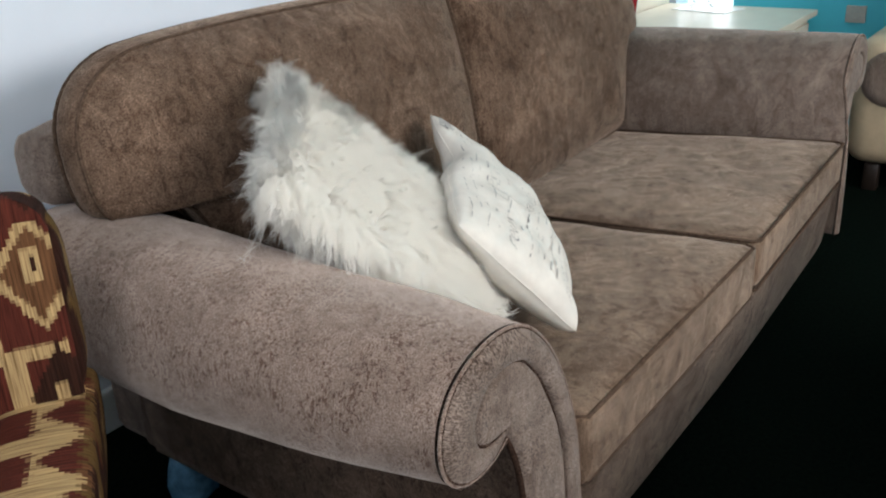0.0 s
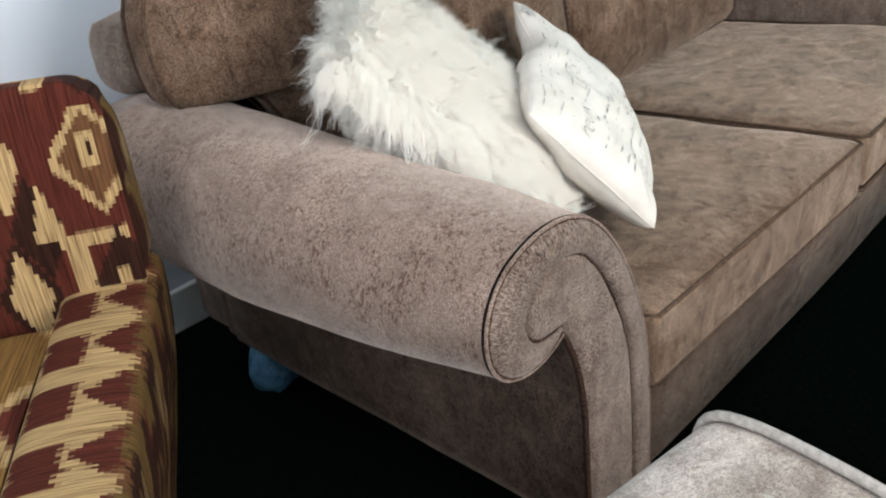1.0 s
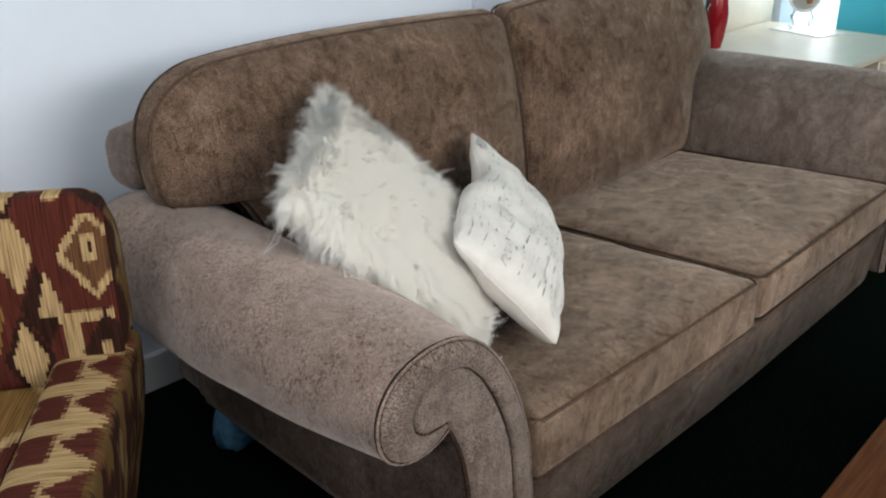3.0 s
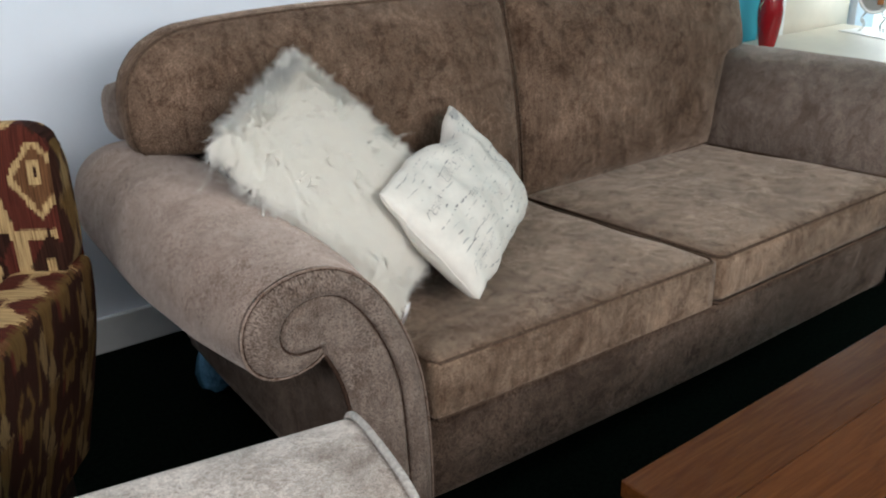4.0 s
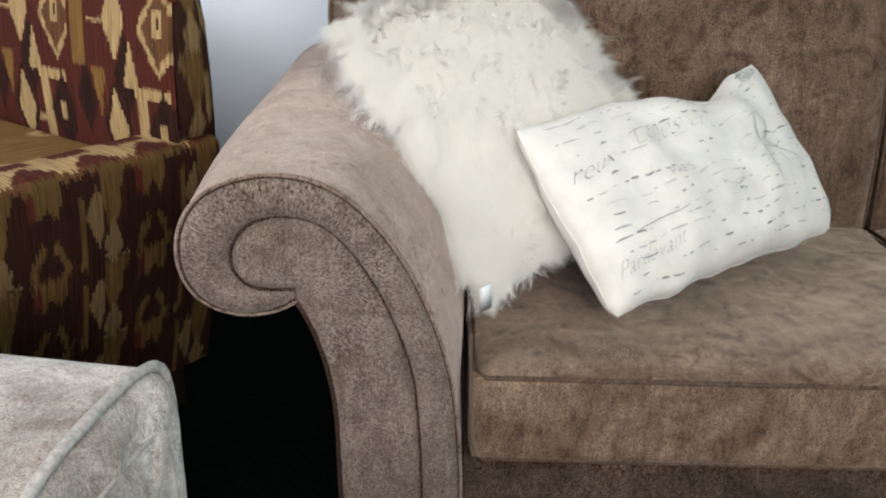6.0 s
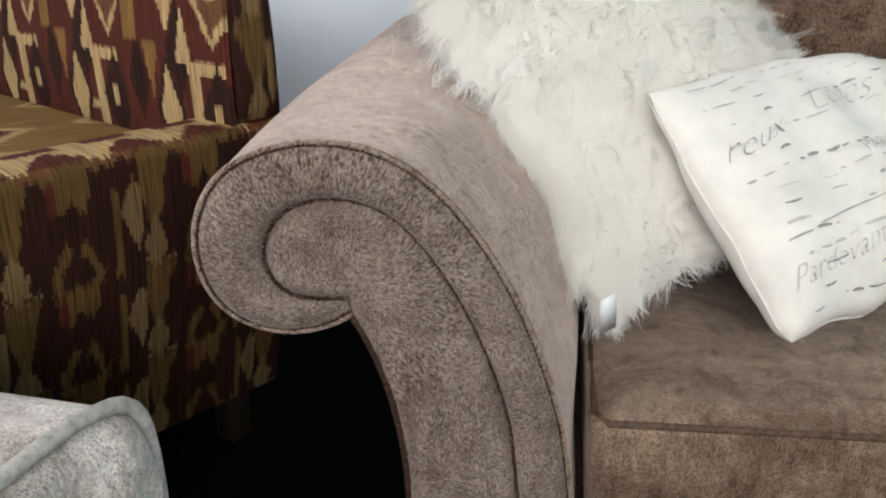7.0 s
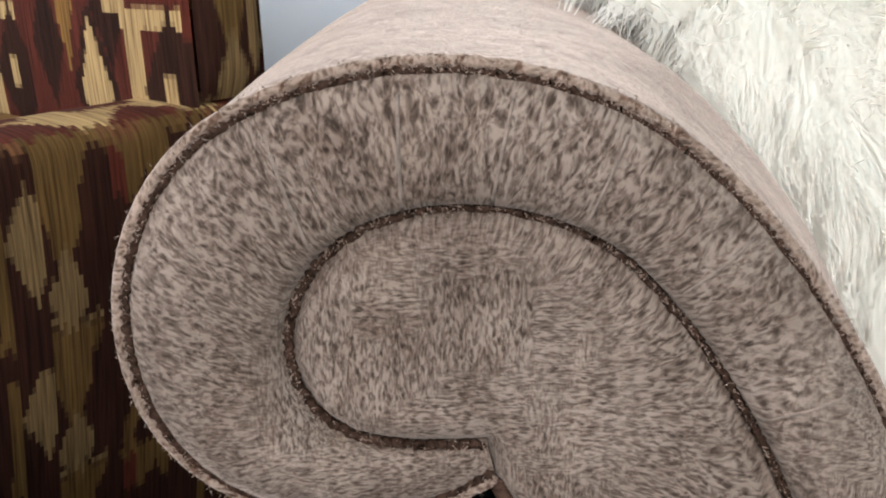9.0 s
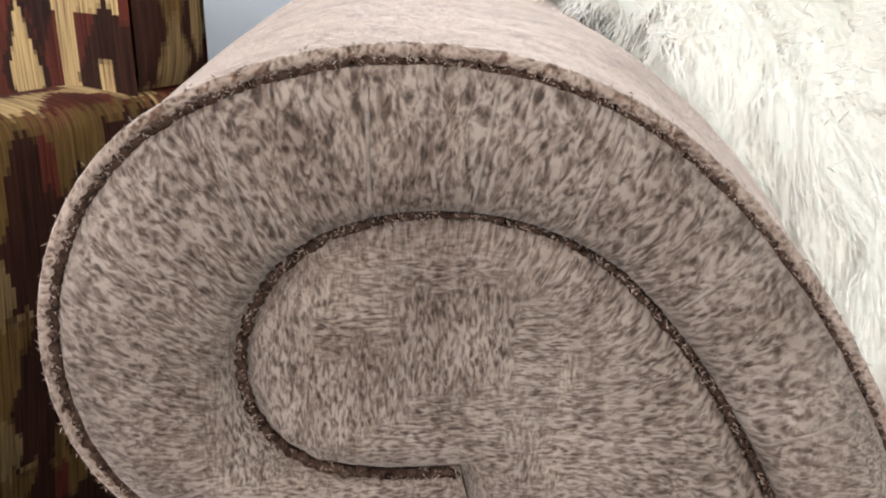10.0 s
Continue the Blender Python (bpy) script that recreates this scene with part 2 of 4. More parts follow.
def ikat(name):
    """Woven ikat: pattern colours from the weave attribute, blurred along the warp by streaks."""
    m, nt, bsdf = material(name)
    at = nt.nodes.new("ShaderNodeAttribute")
    at.attribute_name = "weave"
    uv = nt.nodes.new("ShaderNodeAttribute")
    uv.attribute_name = "warp"
    mp = nt.nodes.new("ShaderNodeMapping")
    mp.inputs["Scale"].default_value = (330, 9, 1)
    nt.links.new(uv.outputs["Vector"], mp.inputs["Vector"])
    streak = noise_tex(nt, mp.outputs[0], 1.0, 3, 0.6)
    thread = noise_tex(nt, mp.outputs[0], 3.0, 2, 0.6)
    tone = ramp(nt, streak, [(0.32, (0.3, 0.22, 0.15)), (0.48, (0.85, 0.8, 0.72)), (0.66, (1.35, 1.28, 1.12))])
    nt.links.new(mix(nt, at.outputs["Color"], tone, 0.9, "MULTIPLY"), bsdf.inputs["Base Color"])
    bsdf.inputs["Roughness"].default_value = 0.85
    bsdf.inputs["Specular IOR Level"].default_value = 0.15
    bump(nt, bsdf, thread, 0.5, 0.002)
    return m


IKAT = ikat("ikat_weave")


# ---------------------------------------------------------------- building helpers
def part(name, bm, mat, parent=None, label="", smooth=True):
    me = bpy.data.meshes.new(name)
    bmesh.ops.recalc_face_normals(bm, faces=bm.faces[:])
    bm.to_mesh(me)
    bm.free()
    me.materials.append(mat)
    if smooth:
        me.polygons.foreach_set("use_smooth", [True] * len(me.polygons))
    ob = new(name, me)
    ob.parent = parent
    return tagged(ob, label)


def thing(name, label, category, group="", kind=""):
    return tagged(new(name), label, category, group, kind)


def box(lo, hi, r=0.0, seg=2):
    bm = bmesh.new()
    size, mid = Vector(hi) - Vector(lo), (Vector(hi) + Vector(lo)) / 2
    bmesh.ops.create_cube(bm, size=1, matrix=Matrix.Translation(mid) @ Matrix.Diagonal((*size, 1)))
    if r:
        bmesh.ops.bevel(bm, geom=bm.edges[:], offset=r, segments=seg, profile=0.5, affect="EDGES")
    return bm


def structure(name, lo, hi, mat, label, r=0.0):
    ob = part(name, box(lo, hi, r), mat, None, label, smooth=False)
    return tagged(ob, label, name.split("_")[0], kind="structure")


def tube(path, radius, closed=False, sides=8, taper=None):
    """A round cord along a list of points."""
    bm = bmesh.new()
    pts, n = [Vector(p) for p in path], len(path)
    rings, up = [], Vector((0.13, 0.97, 0.2))
    for i, p in enumerate(pts):
        a, b = pts[(i - 1) % n if closed else max(i - 1, 0)], pts[(i + 1) % n if closed else min(i + 1, n - 1)]
        d = (b - a).normalized()
        s = d.cross(up).normalized()
        q = s.cross(d).normalized()
        up = q
        r = radius * (taper(i / (n - 1)) if taper else 1)
        rings.append([bm.verts.new(p + r * (math.cos(k * math.tau / sides) * s + math.sin(k * math.tau / sides) * q)) for k in range(sides)])
    for i in range(n if closed else n - 1):
        a, b = rings[i], rings[(i + 1) % n]
        for k in range(sides):
            bm.faces.new((a[k], a[(k + 1) % sides], b[(k + 1) % sides], b[k]))
    if not closed:
        bm.faces.new(rings[0][::-1]), bm.faces.new(rings[-1])
    return bm


def lathe(profile, sides=28):
    bm = bmesh.new()
    rings = [[bm.verts.new((r * math.cos(k * math.tau / sides), r * math.sin(k * math.tau / sides), z)) for k in range(sides)] for r, z in profile]
    for a, b in zip(rings, rings[1:]):
        for k in range(sides):
            bm.faces.new((a[k], a[(k + 1) % sides], b[(k + 1) % sides], b[k]))
    bm.faces.new(rings[0][::-1]), bm.faces.new(rings[-1])
    return bm


def bezier(knots, steps):
    """Points along a chain of cubic Beziers: knots p0 c c p1 c c p2 ..."""
    out = []
    for i in range(0, len(knots) - 1, 3):
        p = [Vector(k) for k in knots[i:i + 4]]
        for s in range(steps):
            t = s / steps
            out.append(p[0] * (1 - t) ** 3 + p[1] * 3 * t * (1 - t) ** 2 + p[2] * 3 * t * t * (1 - t) + p[3] * t ** 3)
    return out + [Vector(knots[-1])]


def soft_box(lo, hi, r, crown=0.0, n=14, sag=None):
    """A padded box: rounded edges, crowned top; sag(x, y) moves the top."""
    bm = bmesh.new()
    lo, hi = Vector(lo), Vector(hi)
    mid, half = (lo + hi) / 2, (hi - lo) / 2
    bmesh.ops.create_cube(bm, size=2)
    bmesh.ops.subdivide_edges(bm, edges=bm.edges[:], cuts=n, use_grid_fill=True)
    for v in bm.verts:
        c = Vector([math.copysign(abs(x) ** 0.75, x) for x in v.co])
        p = Vector([c[k] * half[k] for k in range(3)])
        core = Vector([max(-half[k] + r, min(half[k] - r, p[k])) for k in range(3)])
        d = p - core
        if d.length > 1e-6:
            p = core + d.normalized() * min(r, max(abs(q) for q in d))
        u, w = p.x / half.x, p.y / half.y
        lift = crown * (1 - u ** 4) * (1 - w ** 4) if v.co.z > 0 else 0
        q = mid + p
        q.z += lift * max(0, v.co.z)
        if sag:
            q.z += sag(q.x, q.y) * max(0, (v.co.z + 1) / 2)
        v.co = q
    return bm


# ---------------------------------------------------------------- room
structure("floor", (LEFT_X - 0.2, NEAR_Y - 0.2, -0.12), (FAR_X + 0.2, WALL_Y + 0.2, 0), CARPET, "black short-pile carpet across the room")
structure("ceiling", (LEFT_X - 0.2, NEAR_Y - 0.2, TOP_Z), (FAR_X + 0.2, WALL_Y + 0.2, TOP_Z + 0.12), CEILING_PAINT, "plain white painted ceiling")
structure("wall_north", (LEFT_X - 0.2, WALL_Y, 0), (2.2, WALL_Y + 0.15, TOP_Z), WALL_PAINT, "smooth white wall behind the sofa")
structure("wall_north_teal", (2.2, WALL_Y, 0), (FAR_X + 0.2, WALL_Y + 0.15, TOP_Z), TEAL_PAINT, "bright turquoise painted end of the wall")
structure("wall_pier", (1.3, WALL_Y - 0.012, 0), (1.58, WALL_Y, TOP_Z), PIER_SHADE, "shallow white pier on the wall, tinted bluish for shadow")
structure("baseboard", (LEFT_X, WALL_Y - 0.018, 0), (2.2, WALL_Y, 0.105), SKIRTING, "white gloss skirting board along the wall", 0.004)
# near wall with a wide window opening
structure("wall_south_sill", (LEFT_X - 0.2, NEAR_Y - 0.15, 0), (FAR_X + 0.2, NEAR_Y, 0.85), WALL_PAINT, "white wall below the window")
structure("wall_south_head", (LEFT_X - 0.2, NEAR_Y - 0.15, 2.45), (FAR_X + 0.2, NEAR_Y, TOP_Z), WALL_PAINT, "white wall above the window")
structure("wall_south_pier", (LEFT_X - 0.2, NEAR_Y - 0.15, 0.85), (-0.75, NEAR_Y, 2.45), WALL_PAINT, "white wall beside the window")
structure("wall_south_end", (2.55, NEAR_Y - 0.15, 0.85), (FAR_X + 0.2, NEAR_Y, 2.45), WALL_PAINT, "white wall beside the window")
# side wall with a window
structure("wall_west_sill", (LEFT_X - 0.15, NEAR_Y, 0), (LEFT_X, WALL_Y, 0.9), WALL_PAINT, "white side wall below the window")
structure("wall_west_head", (LEFT_X - 0.15, NEAR_Y, 2.4), (LEFT_X, WALL_Y, TOP_Z), WALL_PAINT, "white side wall above the window")
structure("wall_west_pier", (LEFT_X - 0.15, NEAR_Y, 0.9), (LEFT_X, -2.05, 2.4), WALL_PAINT, "white side wall beside the window")
structure("wall_west_end", (LEFT_X - 0.15, -0.35, 0.9), (LEFT_X, WALL_Y, 2.4), WALL_PAINT, "white side wall beside the window")
# far wall, turquoise, with a narrow bright window
structure("wall_east", (FAR_X, NEAR_Y, 0), (FAR_X + 0.15, 0.89, TOP_Z), TEAL_PAINT, "bright turquoise painted end wall")
structure("wall_east_sill", (FAR_X, 0.89, 0), (FAR_X + 0.15, 1.16, 0.5), TEAL_PAINT, "turquoise wall below the narrow window")
structure("wall_east_head", (FAR_X, 0.89, 1.9), (FAR_X + 0.15, 1.16, TOP_Z), TEAL_PAINT, "turquoise wall above the narrow window")
structure("wall_east_corner", (FAR_X, 1.16, 0), (FAR_X + 0.15, WALL_Y, TOP_Z), WALL_PAINT, "white wall in the corner")
structure("backdrop", (FAR_X + 0.3, 0.2, 0.1), (FAR_X + 0.32, 1.9, 2.3), DAYLIGHT, "bright overcast daylight outside the window")
structure("trim", (2.68, WALL_Y - 0.03, 0), (2.82, WALL_Y, 2.1), SKIRTING, "white painted door frame", 0.004)
structure("door_1", (2.82, WALL_Y - 0.02, 0), (3.3, WALL_Y, 2.05), CREAM, "closed cream painted door in the corner", 0.004)

# ---------------------------------------------------------------- the sofa
MID_X = 1.005
ARM_BACK, BASE_Z = 0.88, 0.115
# outer outline of the arm in x, z: up the inside, over the roll, back under to the cusp
OUTER = bezier([(0.206, BASE_Z), (0.206, 0.2), (0.206, 0.3), (0.19, 0.395), (0.172, 0.475), (0.13, 0.585), (0.058, 0.636), (0.01, 0.668), (-0.05, 0.664), (-0.092, 0.642),
                (-0.126, 0.625), (-0.147, 0.584), (-0.14, 0.542), (-0.13, 0.478), (-0.052, 0.464), (0.0, 0.5)], 12)
POST = bezier([(0.0, 0.5), (0.03, 0.45), (0.046, 0.38), (0.046, 0.3), (0.047, 0.23), (0.05, 0.16), (0.05, BASE_Z)], 8)


def offset_in(curve, depth):
    """The curve moved to its left-hand side (into the arm) by depth(s)."""
    out = []
    for i, p in enumerate(curve):
        d = (curve[min(i + 1, len(curve) - 1)] - curve[max(i - 1, 0)]).normalized()
        out.append(p + Vector((-d.y, d.x)) * depth(i / (len(curve) - 1)))
    return out


# seam inside the scroll's band
INNER = bezier([(0.154, BASE_Z), (0.154, 0.2), (0.154, 0.3), (0.142, 0.395), (0.13, 0.455), (0.095, 0.545), (0.046, 0.59), (0.012, 0.618), (-0.04, 0.614), (-0.062, 0.59),
                (-0.079, 0.572), (-0.081, 0.547), (-0.068, 0.53), (-0.055, 0.513), (-0.03, 0.514), (-0.004, 0.517)], 12)


def rise(y):
    return 0.02 * y


def resample(path, step):
    """Even steps along a polyline."""
    out, carry = [Vector(path[0])], 0.0
    for p, q in zip(path, path[1:]):
        p, q = Vector(p), Vector(q)
        gap, at = (q - p).length, step - carry
        while at < gap:
            out.append(p.lerp(q, at / gap))
            at += step
        carry = gap - (at - step)
    return out


def cord(path, radius, pitch=0.0042, uneven=0.35):
    """A twisted, uneven stitched cord along a line."""
    pts = resample(path, 0.0012)
    bent = [p + radius * 0.45 * Vector((math.sin(i * 0.0012 / pitch * math.tau), 0, math.cos(i * 0.0012 / pitch * math.tau))) + radius * 0.6 * noise.noise_vector(p * 160) for i, p in enumerate(pts)]
    return tube(bent, radius, sides=6, taper=lambda s: 1 + uneven * noise.noise((s * len(pts) * 0.45, 0, 7)) + 0.25 * math.sin(s * len(pts) * 0.0012 / pitch * math.tau))


def fuzz(paths, parent, count, seed, reach=0.004):
    """Short worn fibres standing out along seams."""
    rng = np.random.default_rng(seed)
    verts, faces = [], []
    lines = [resample(p, 0.001) for p in paths]
    for _ in range(count):
        line = lines[rng.integers(len(lines))]
        p = line[rng.integers(len(line))] + Vector(rng.normal(0, 0.0012, 3))
        d = Vector(rng.normal(0, 1, 3)) + Vector((0, -0.8, 0.3))
        d = d.normalized() * rng.uniform(0.4, 1) * reach
        w = d.cross(Vector((0, -1, 0.2))).normalized() * 0.00022
        i = len(verts)
        verts += [tuple(p - w), tuple(p + w), tuple(p + d)]
        faces.append((i, i + 1, i + 2))
    me = bpy.data.meshes.new("fuzz")
    me.from_pydata(verts, [], faces)
    me.materials.append(LIT_ARM_FABRIC)
    ob = new("fuzz", me)
    ob.parent = parent
    return tagged(ob, "worn fibres along the piping", kind="stuff")


def arm(parent, side):
    """A rolled arm with a padded scroll front; side 1 as drawn, -1 mirrored about the sofa's middle."""
    def at(p, y):
        x = p[0] if side == 1 else 2 * MID_X - p[0]
        roll = max(0, min(1, (0.04 - p[0]) / 0.08)) if p[1] > 0.47 else 0
        low = (0.66 - p[1]) * 0.36 * min(1, max(0, y) / 0.5) * roll
        x -= side * 0.027 * roll * math.sin(min(1, max(0, y) / 0.4) * math.pi / 2)
        pad = max(0, min(1, (p[0] - 0.04) / 0.09)) * max(0, min(1, (p[1] - 0.33) / 0.1))
        x += side * 0.024 * pad * math.sin(min(1, max(0, y) / 0.22) * math.pi / 2)
        return Vector((x, y, p[1] - low + (rise(y) if p[1] > 0.45 else 0) - (0.045 * max(0, y) * max(0, min(1, (p[1] - 0.4) / 0.15)) if side == -1 else 0)))
    outline = OUTER + POST[1:]
    bm = bmesh.new()
    steps = [0.004, 0.02] + [0.02 + (ARM_BACK - 0.02) * k / 14 for k in range(1, 15)]
    rings = [[bm.verts.new(at(p, y)) for p in outline] for y in steps]
    n = len(outline)
    for a, b in zip(rings, rings[1:]):
        for k in range(n):
            bm.faces.new((a[k], a[(k + 1) % n], b[(k + 1) % n], b[k]))
    bm.faces.new(rings[-1])
    for v in bm.verts:
        w = noise.noise(v.co * 6.0) * 0.004 * min(1, v.co.y * 8)
        v.co.x += w
        v.co.z += w if v.co.z > BASE_Z + 0.05 else 0
    # near arm gets the lit tone, far arm the darker one for shade
    body = part("arm", bm, LIT_ARM_FABRIC if side == 1 else FABRIC, parent)
    # the flat outside panel below the roll takes the cloth darkened for shade
    body.data.materials.append(SHADED_FABRIC)
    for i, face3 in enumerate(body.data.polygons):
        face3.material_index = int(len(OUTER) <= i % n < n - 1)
    # padded band of the scroll
    bm = bmesh.new()
    prof = [(0.04, 0.002), (0.12, -0.006), (0.3, -0.0115), (0.55, -0.0135), (0.86, -0.0128), (0.95, -0.0095), (0.99, 0.0)]
    rows = [[bm.verts.new(at(o.lerp(q, f), 0.003 + (y - 0.003) * min(1, (len(OUTER) - i) / 9) ** 0.5)) for f, y in prof] for i, (o, q) in enumerate(zip(OUTER, INNER))]
    for a, b in zip(rows, rows[1:]):
        for k in range(len(prof) - 1):
            bm.faces.new((a[k], a[k + 1], b[k + 1], b[k]))
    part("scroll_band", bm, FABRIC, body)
    # padded panel inside the scroll and down the post
    edge = INNER + POST
    bm = bmesh.new()
    pts = [p.copy() for p in edge if p is not None]
    rim = len(pts)
    poly = np.array([tuple(p) for p in pts])
    nxt = np.roll(poly, -1, 0)

    def depth_of(q):
        d, q = nxt - poly, np.array(q)
        f = np.clip(((q - poly) * d).sum(1) / np.maximum((d * d).sum(1), 1e-12), 0, 1)
        inside = np.sum(((poly[:, 1] > q[1]) != (nxt[:, 1] > q[1])) & (q[0] < poly[:, 0] + (q[1] - poly[:, 1]) * d[:, 0] / np.where(d[:, 1] == 0, 1e-12, d[:, 1]))) % 2
        gap = np.min(np.hypot(*(poly + d * f[:, None] - q).T))
        return gap if inside else -gap
    for i in range(46):
        for j in range(90):
            q = Vector((-0.1 + 0.0065 * (i + 0.5 * (j % 2)), BASE_Z + 0.0065 * j))
            if depth_of(q) > 0.003:
                pts.append(q)
    flat, _, tris, *_ = geometry.delaunay_2d_cdt(pts, [(i, (i + 1) % rim) for i in range(rim)], [], 1, 1e-5)
    made = []
    for q in flat:
        gap = max(0.0, depth_of(q))
        made.append(bm.verts.new(at(q, 0.001 - 0.0125 * (1 - math.exp(-gap / 0.0035)))))
    for t3 in tris:
        bm.faces.new([made[i] for i in t3])
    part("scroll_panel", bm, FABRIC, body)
    part("piping", tube([at(p, -0.002) for p in offset_in(OUTER, lambda s: 0.0008)], 0.0023), LIT_ARM_FABRIC, body, "worn piping round the scroll")
    part("groove", cord([at(p, -0.0025) for p in offset_in(OUTER, lambda s: 0.0036)], 0.0017), WELT, body)
    part("inner_piping", cord([at(p, -0.004) for p in INNER], 0.0018), WELT, body, "dark stitched cord in the scroll")
    part("post_piping", tube([at(p, 0.0) for p in POST], 0.0045), WELT, body)
    if side == 1:
        fuzz([[at(p, -0.003) for p in offset_in(OUTER, lambda s: 0.001)], [at(p, -0.003) for p in offset_in(OUTER, lambda s: 0.0032)]], body, 9000, 5, 0.0028)
        fuzz([[at(p, -0.005) for p in INNER]], body, 2600, 6, 0.003)
    # gathered pleats of the band
    for s in (0.33, 0.375, 0.42, 0.475, 0.53, 0.585):
        i = int(s * (len(OUTER) - 1))
        o, q = OUTER[i], INNER[min(i + 1, len(INNER) - 1)]
        part("pleat", tube([at(o.lerp(q, f), np.interp(f, [c[0] for c in prof], [c[1] for c in prof])) for f in np.linspace(0.2, 0.95, 12)], 0.0007, sides=5), WELT_LIGHT, body)
    return body


sofa = thing("sofa", "two-seat brown chenille sofa with rolled scroll arms against the wall", "sofa")
arm(sofa, 1)
arm(sofa, -1)
# base and rail carry the shade below the seats in their darker cloth
part("base", box((0.052, 0.03, BASE_Z), (2 * MID_X - 0.052, 0.92, 0.275), 0.012), SHADED_FABRIC, sofa)
bm = soft_box((0.207, 0.004, 0.074), (2 * MID_X - 0.207, 0.06, 0.277), 0.012)
for v in bm.verts:
    v.co.y += 0.026 * (0.277 - v.co.z) / 0.2
part("front_rail", bm, SHADED_FABRIC, sofa)


def seat_cushion(x0, x1, front_round):
    z0, z1 = 0.28, 0.405
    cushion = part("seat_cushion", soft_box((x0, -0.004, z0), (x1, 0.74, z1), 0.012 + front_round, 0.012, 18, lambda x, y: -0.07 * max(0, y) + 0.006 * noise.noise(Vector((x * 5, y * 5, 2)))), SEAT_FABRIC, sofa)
    g = 0.006
    for z in (z1 - 0.004, z0 + 0.003):
        path = [(x0 + g, 0.7, z - 0.049 * (z > 0.35)), (x0 + g, 0.02, z), (x0 + g + 0.012, 0.0, z), (x1 - g - 0.012, 0.0, z), (x1 - g, 0.02, z), (x1 - g, 0.7, z - 0.049 * (z > 0.35))]
        part("piping", tube(path, 0.0035), SEAM, cushion)
    return cushion


seat_cushion(0.212, 0.998, 0.0)
seat_cushion(1.006, 2 * MID_X - 0.212, 0.018)


def back_y(z):
    return 0.705 + 0.33 * max(0, z - 0.36) ** 2


def back_cushion(side):
    knots = [(0.998, 0.352), (0.75, 0.345), (0.5, 0.35), (0.225, 0.36), (0.2, 0.44), (0.19, 0.55), (0.13, 0.64), (0.09, 0.675), (0.03, 0.68), (-0.03, 0.67), (-0.072, 0.664), (-0.084, 0.695), (-0.08, 0.76),
             (-0.075, 0.86), (-0.02, 0.925), (0.1, 0.942), (0.35, 0.965), (0.7, 0.952), (0.955, 0.938), (0.99, 0.935), (1.0, 0.92), (1.0, 0.89), (1.0, 0.75), (1.0, 0.55), (0.998, 0.352)]
    out = bezier(knots, 9)[:-1]
    def inset(p, f):
        return p + f * Vector((0.03 * max(0, min(1, (0.16 - p.x) / 0.2)) if p.y > 0.66 else 0, -0.022 * max(0, min(1, (p.y - 0.8) / 0.12))))
    def full(dy):
        return 1 - 0.45 * math.sin(math.pi * max(0, min(1, dy / 0.093))) ** 0.6
    flip = (lambda x: x) if side == 1 else (lambda x: 2 * MID_X - x - 0.035 * max(0, min(1, (0.25 - x) / 0.3)))

    def fall(x):
        k = max(0.0, min(1.0, (x - 1.78) / 0.28)) ** 2
        return x - 0.035 * k, 0.055 * k
    c = Vector((0.47, 0.66))
    bm = bmesh.new()
    rings = []
    for s, dy in ((0.89, 0.097), (0.93, 0.088), (0.972, 0.063), (0.998, 0.034), (1.0, 0.004), (0.985, -0.006), (0.94, -0.022), (0.85, -0.042), (0.7, -0.058), (0.5, -0.066), (0.25, -0.07)):
        ring = []
        for p in out:
            q = c + (inset(p, full(dy)) - c) * s
            wave = (0.005 * noise.noise(Vector((q.x * 7 + side * 3, q.y * 5, 0))) + (0.004 if side == 1 else 0.009) * noise.noise(Vector((q.x * 15, q.y * 3.5, side)))) if s < 0.96 else 0
            ring.append(bm.verts.new((fall(flip(q.x))[0], back_y(q.y) + dy + wave + fall(flip(q.x))[1], q.y)))
        rings.append(ring)
    n = len(out)
    for a, b in zip(rings, rings[1:]):
        for k in range(n):
            bm.faces.new((a[k], a[(k + 1) % n], b[(k + 1) % n], b[k]))
    bm.faces.new(rings[0])
    mid = bm.verts.new((flip(c.x), back_y(c.y) - 0.071, c.y))
    for k in range(n):
        bm.faces.new((rings[-1][k], rings[-1][(k + 1) % n], mid))
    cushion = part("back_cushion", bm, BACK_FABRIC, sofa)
    for dy, f in ((0.0, 1.0), (0.06, 0.94)):
        edge = [inset(p, f) for p in out]
        part("piping", tube([(fall(flip(p.x))[0], back_y(p.y) + dy + fall(flip(p.x))[1], p.y) for p in edge], 0.0035, True), SEAM, cushion)


back_cushion(1)
back_cushion(-1)
part("back_frame", soft_box((0.052, 0.87, BASE_Z), (2 * MID_X - 0.052, 1.02, 0.7), 0.03), FABRIC, sofa)
part("back_roll", soft_box((-0.055, 0.845, 0.655), (2 * MID_X + 0.03, 1.0, 0.81), 0.06), FABRIC, sofa)
for x, y in ((0.1, 0.1), (0.09, 0.83), (2 * MID_X - 0.1, 0.1), (2 * MID_X - 0.09, 0.83)):
    bm = lathe([(0.03, 0.0), (0.045, 0.012), (0.05, 0.05), (0.042, 0.09), (0.035, 0.125)], 16)
    for v in bm.verts:
        v.co += Vector((x, y, 0)) + 0.012 * noise.noise_vector(v.co * 40 + Vector((x, y, 0)))
        v.co.z = max(0, v.co.z)
    part("foot", bm, BLUE_WRAP if y > 0.5 else DARK_WOOD, sofa, "sofa foot wrapped in blue plastic" if y > 0.5 else "dark wooden sofa foot")


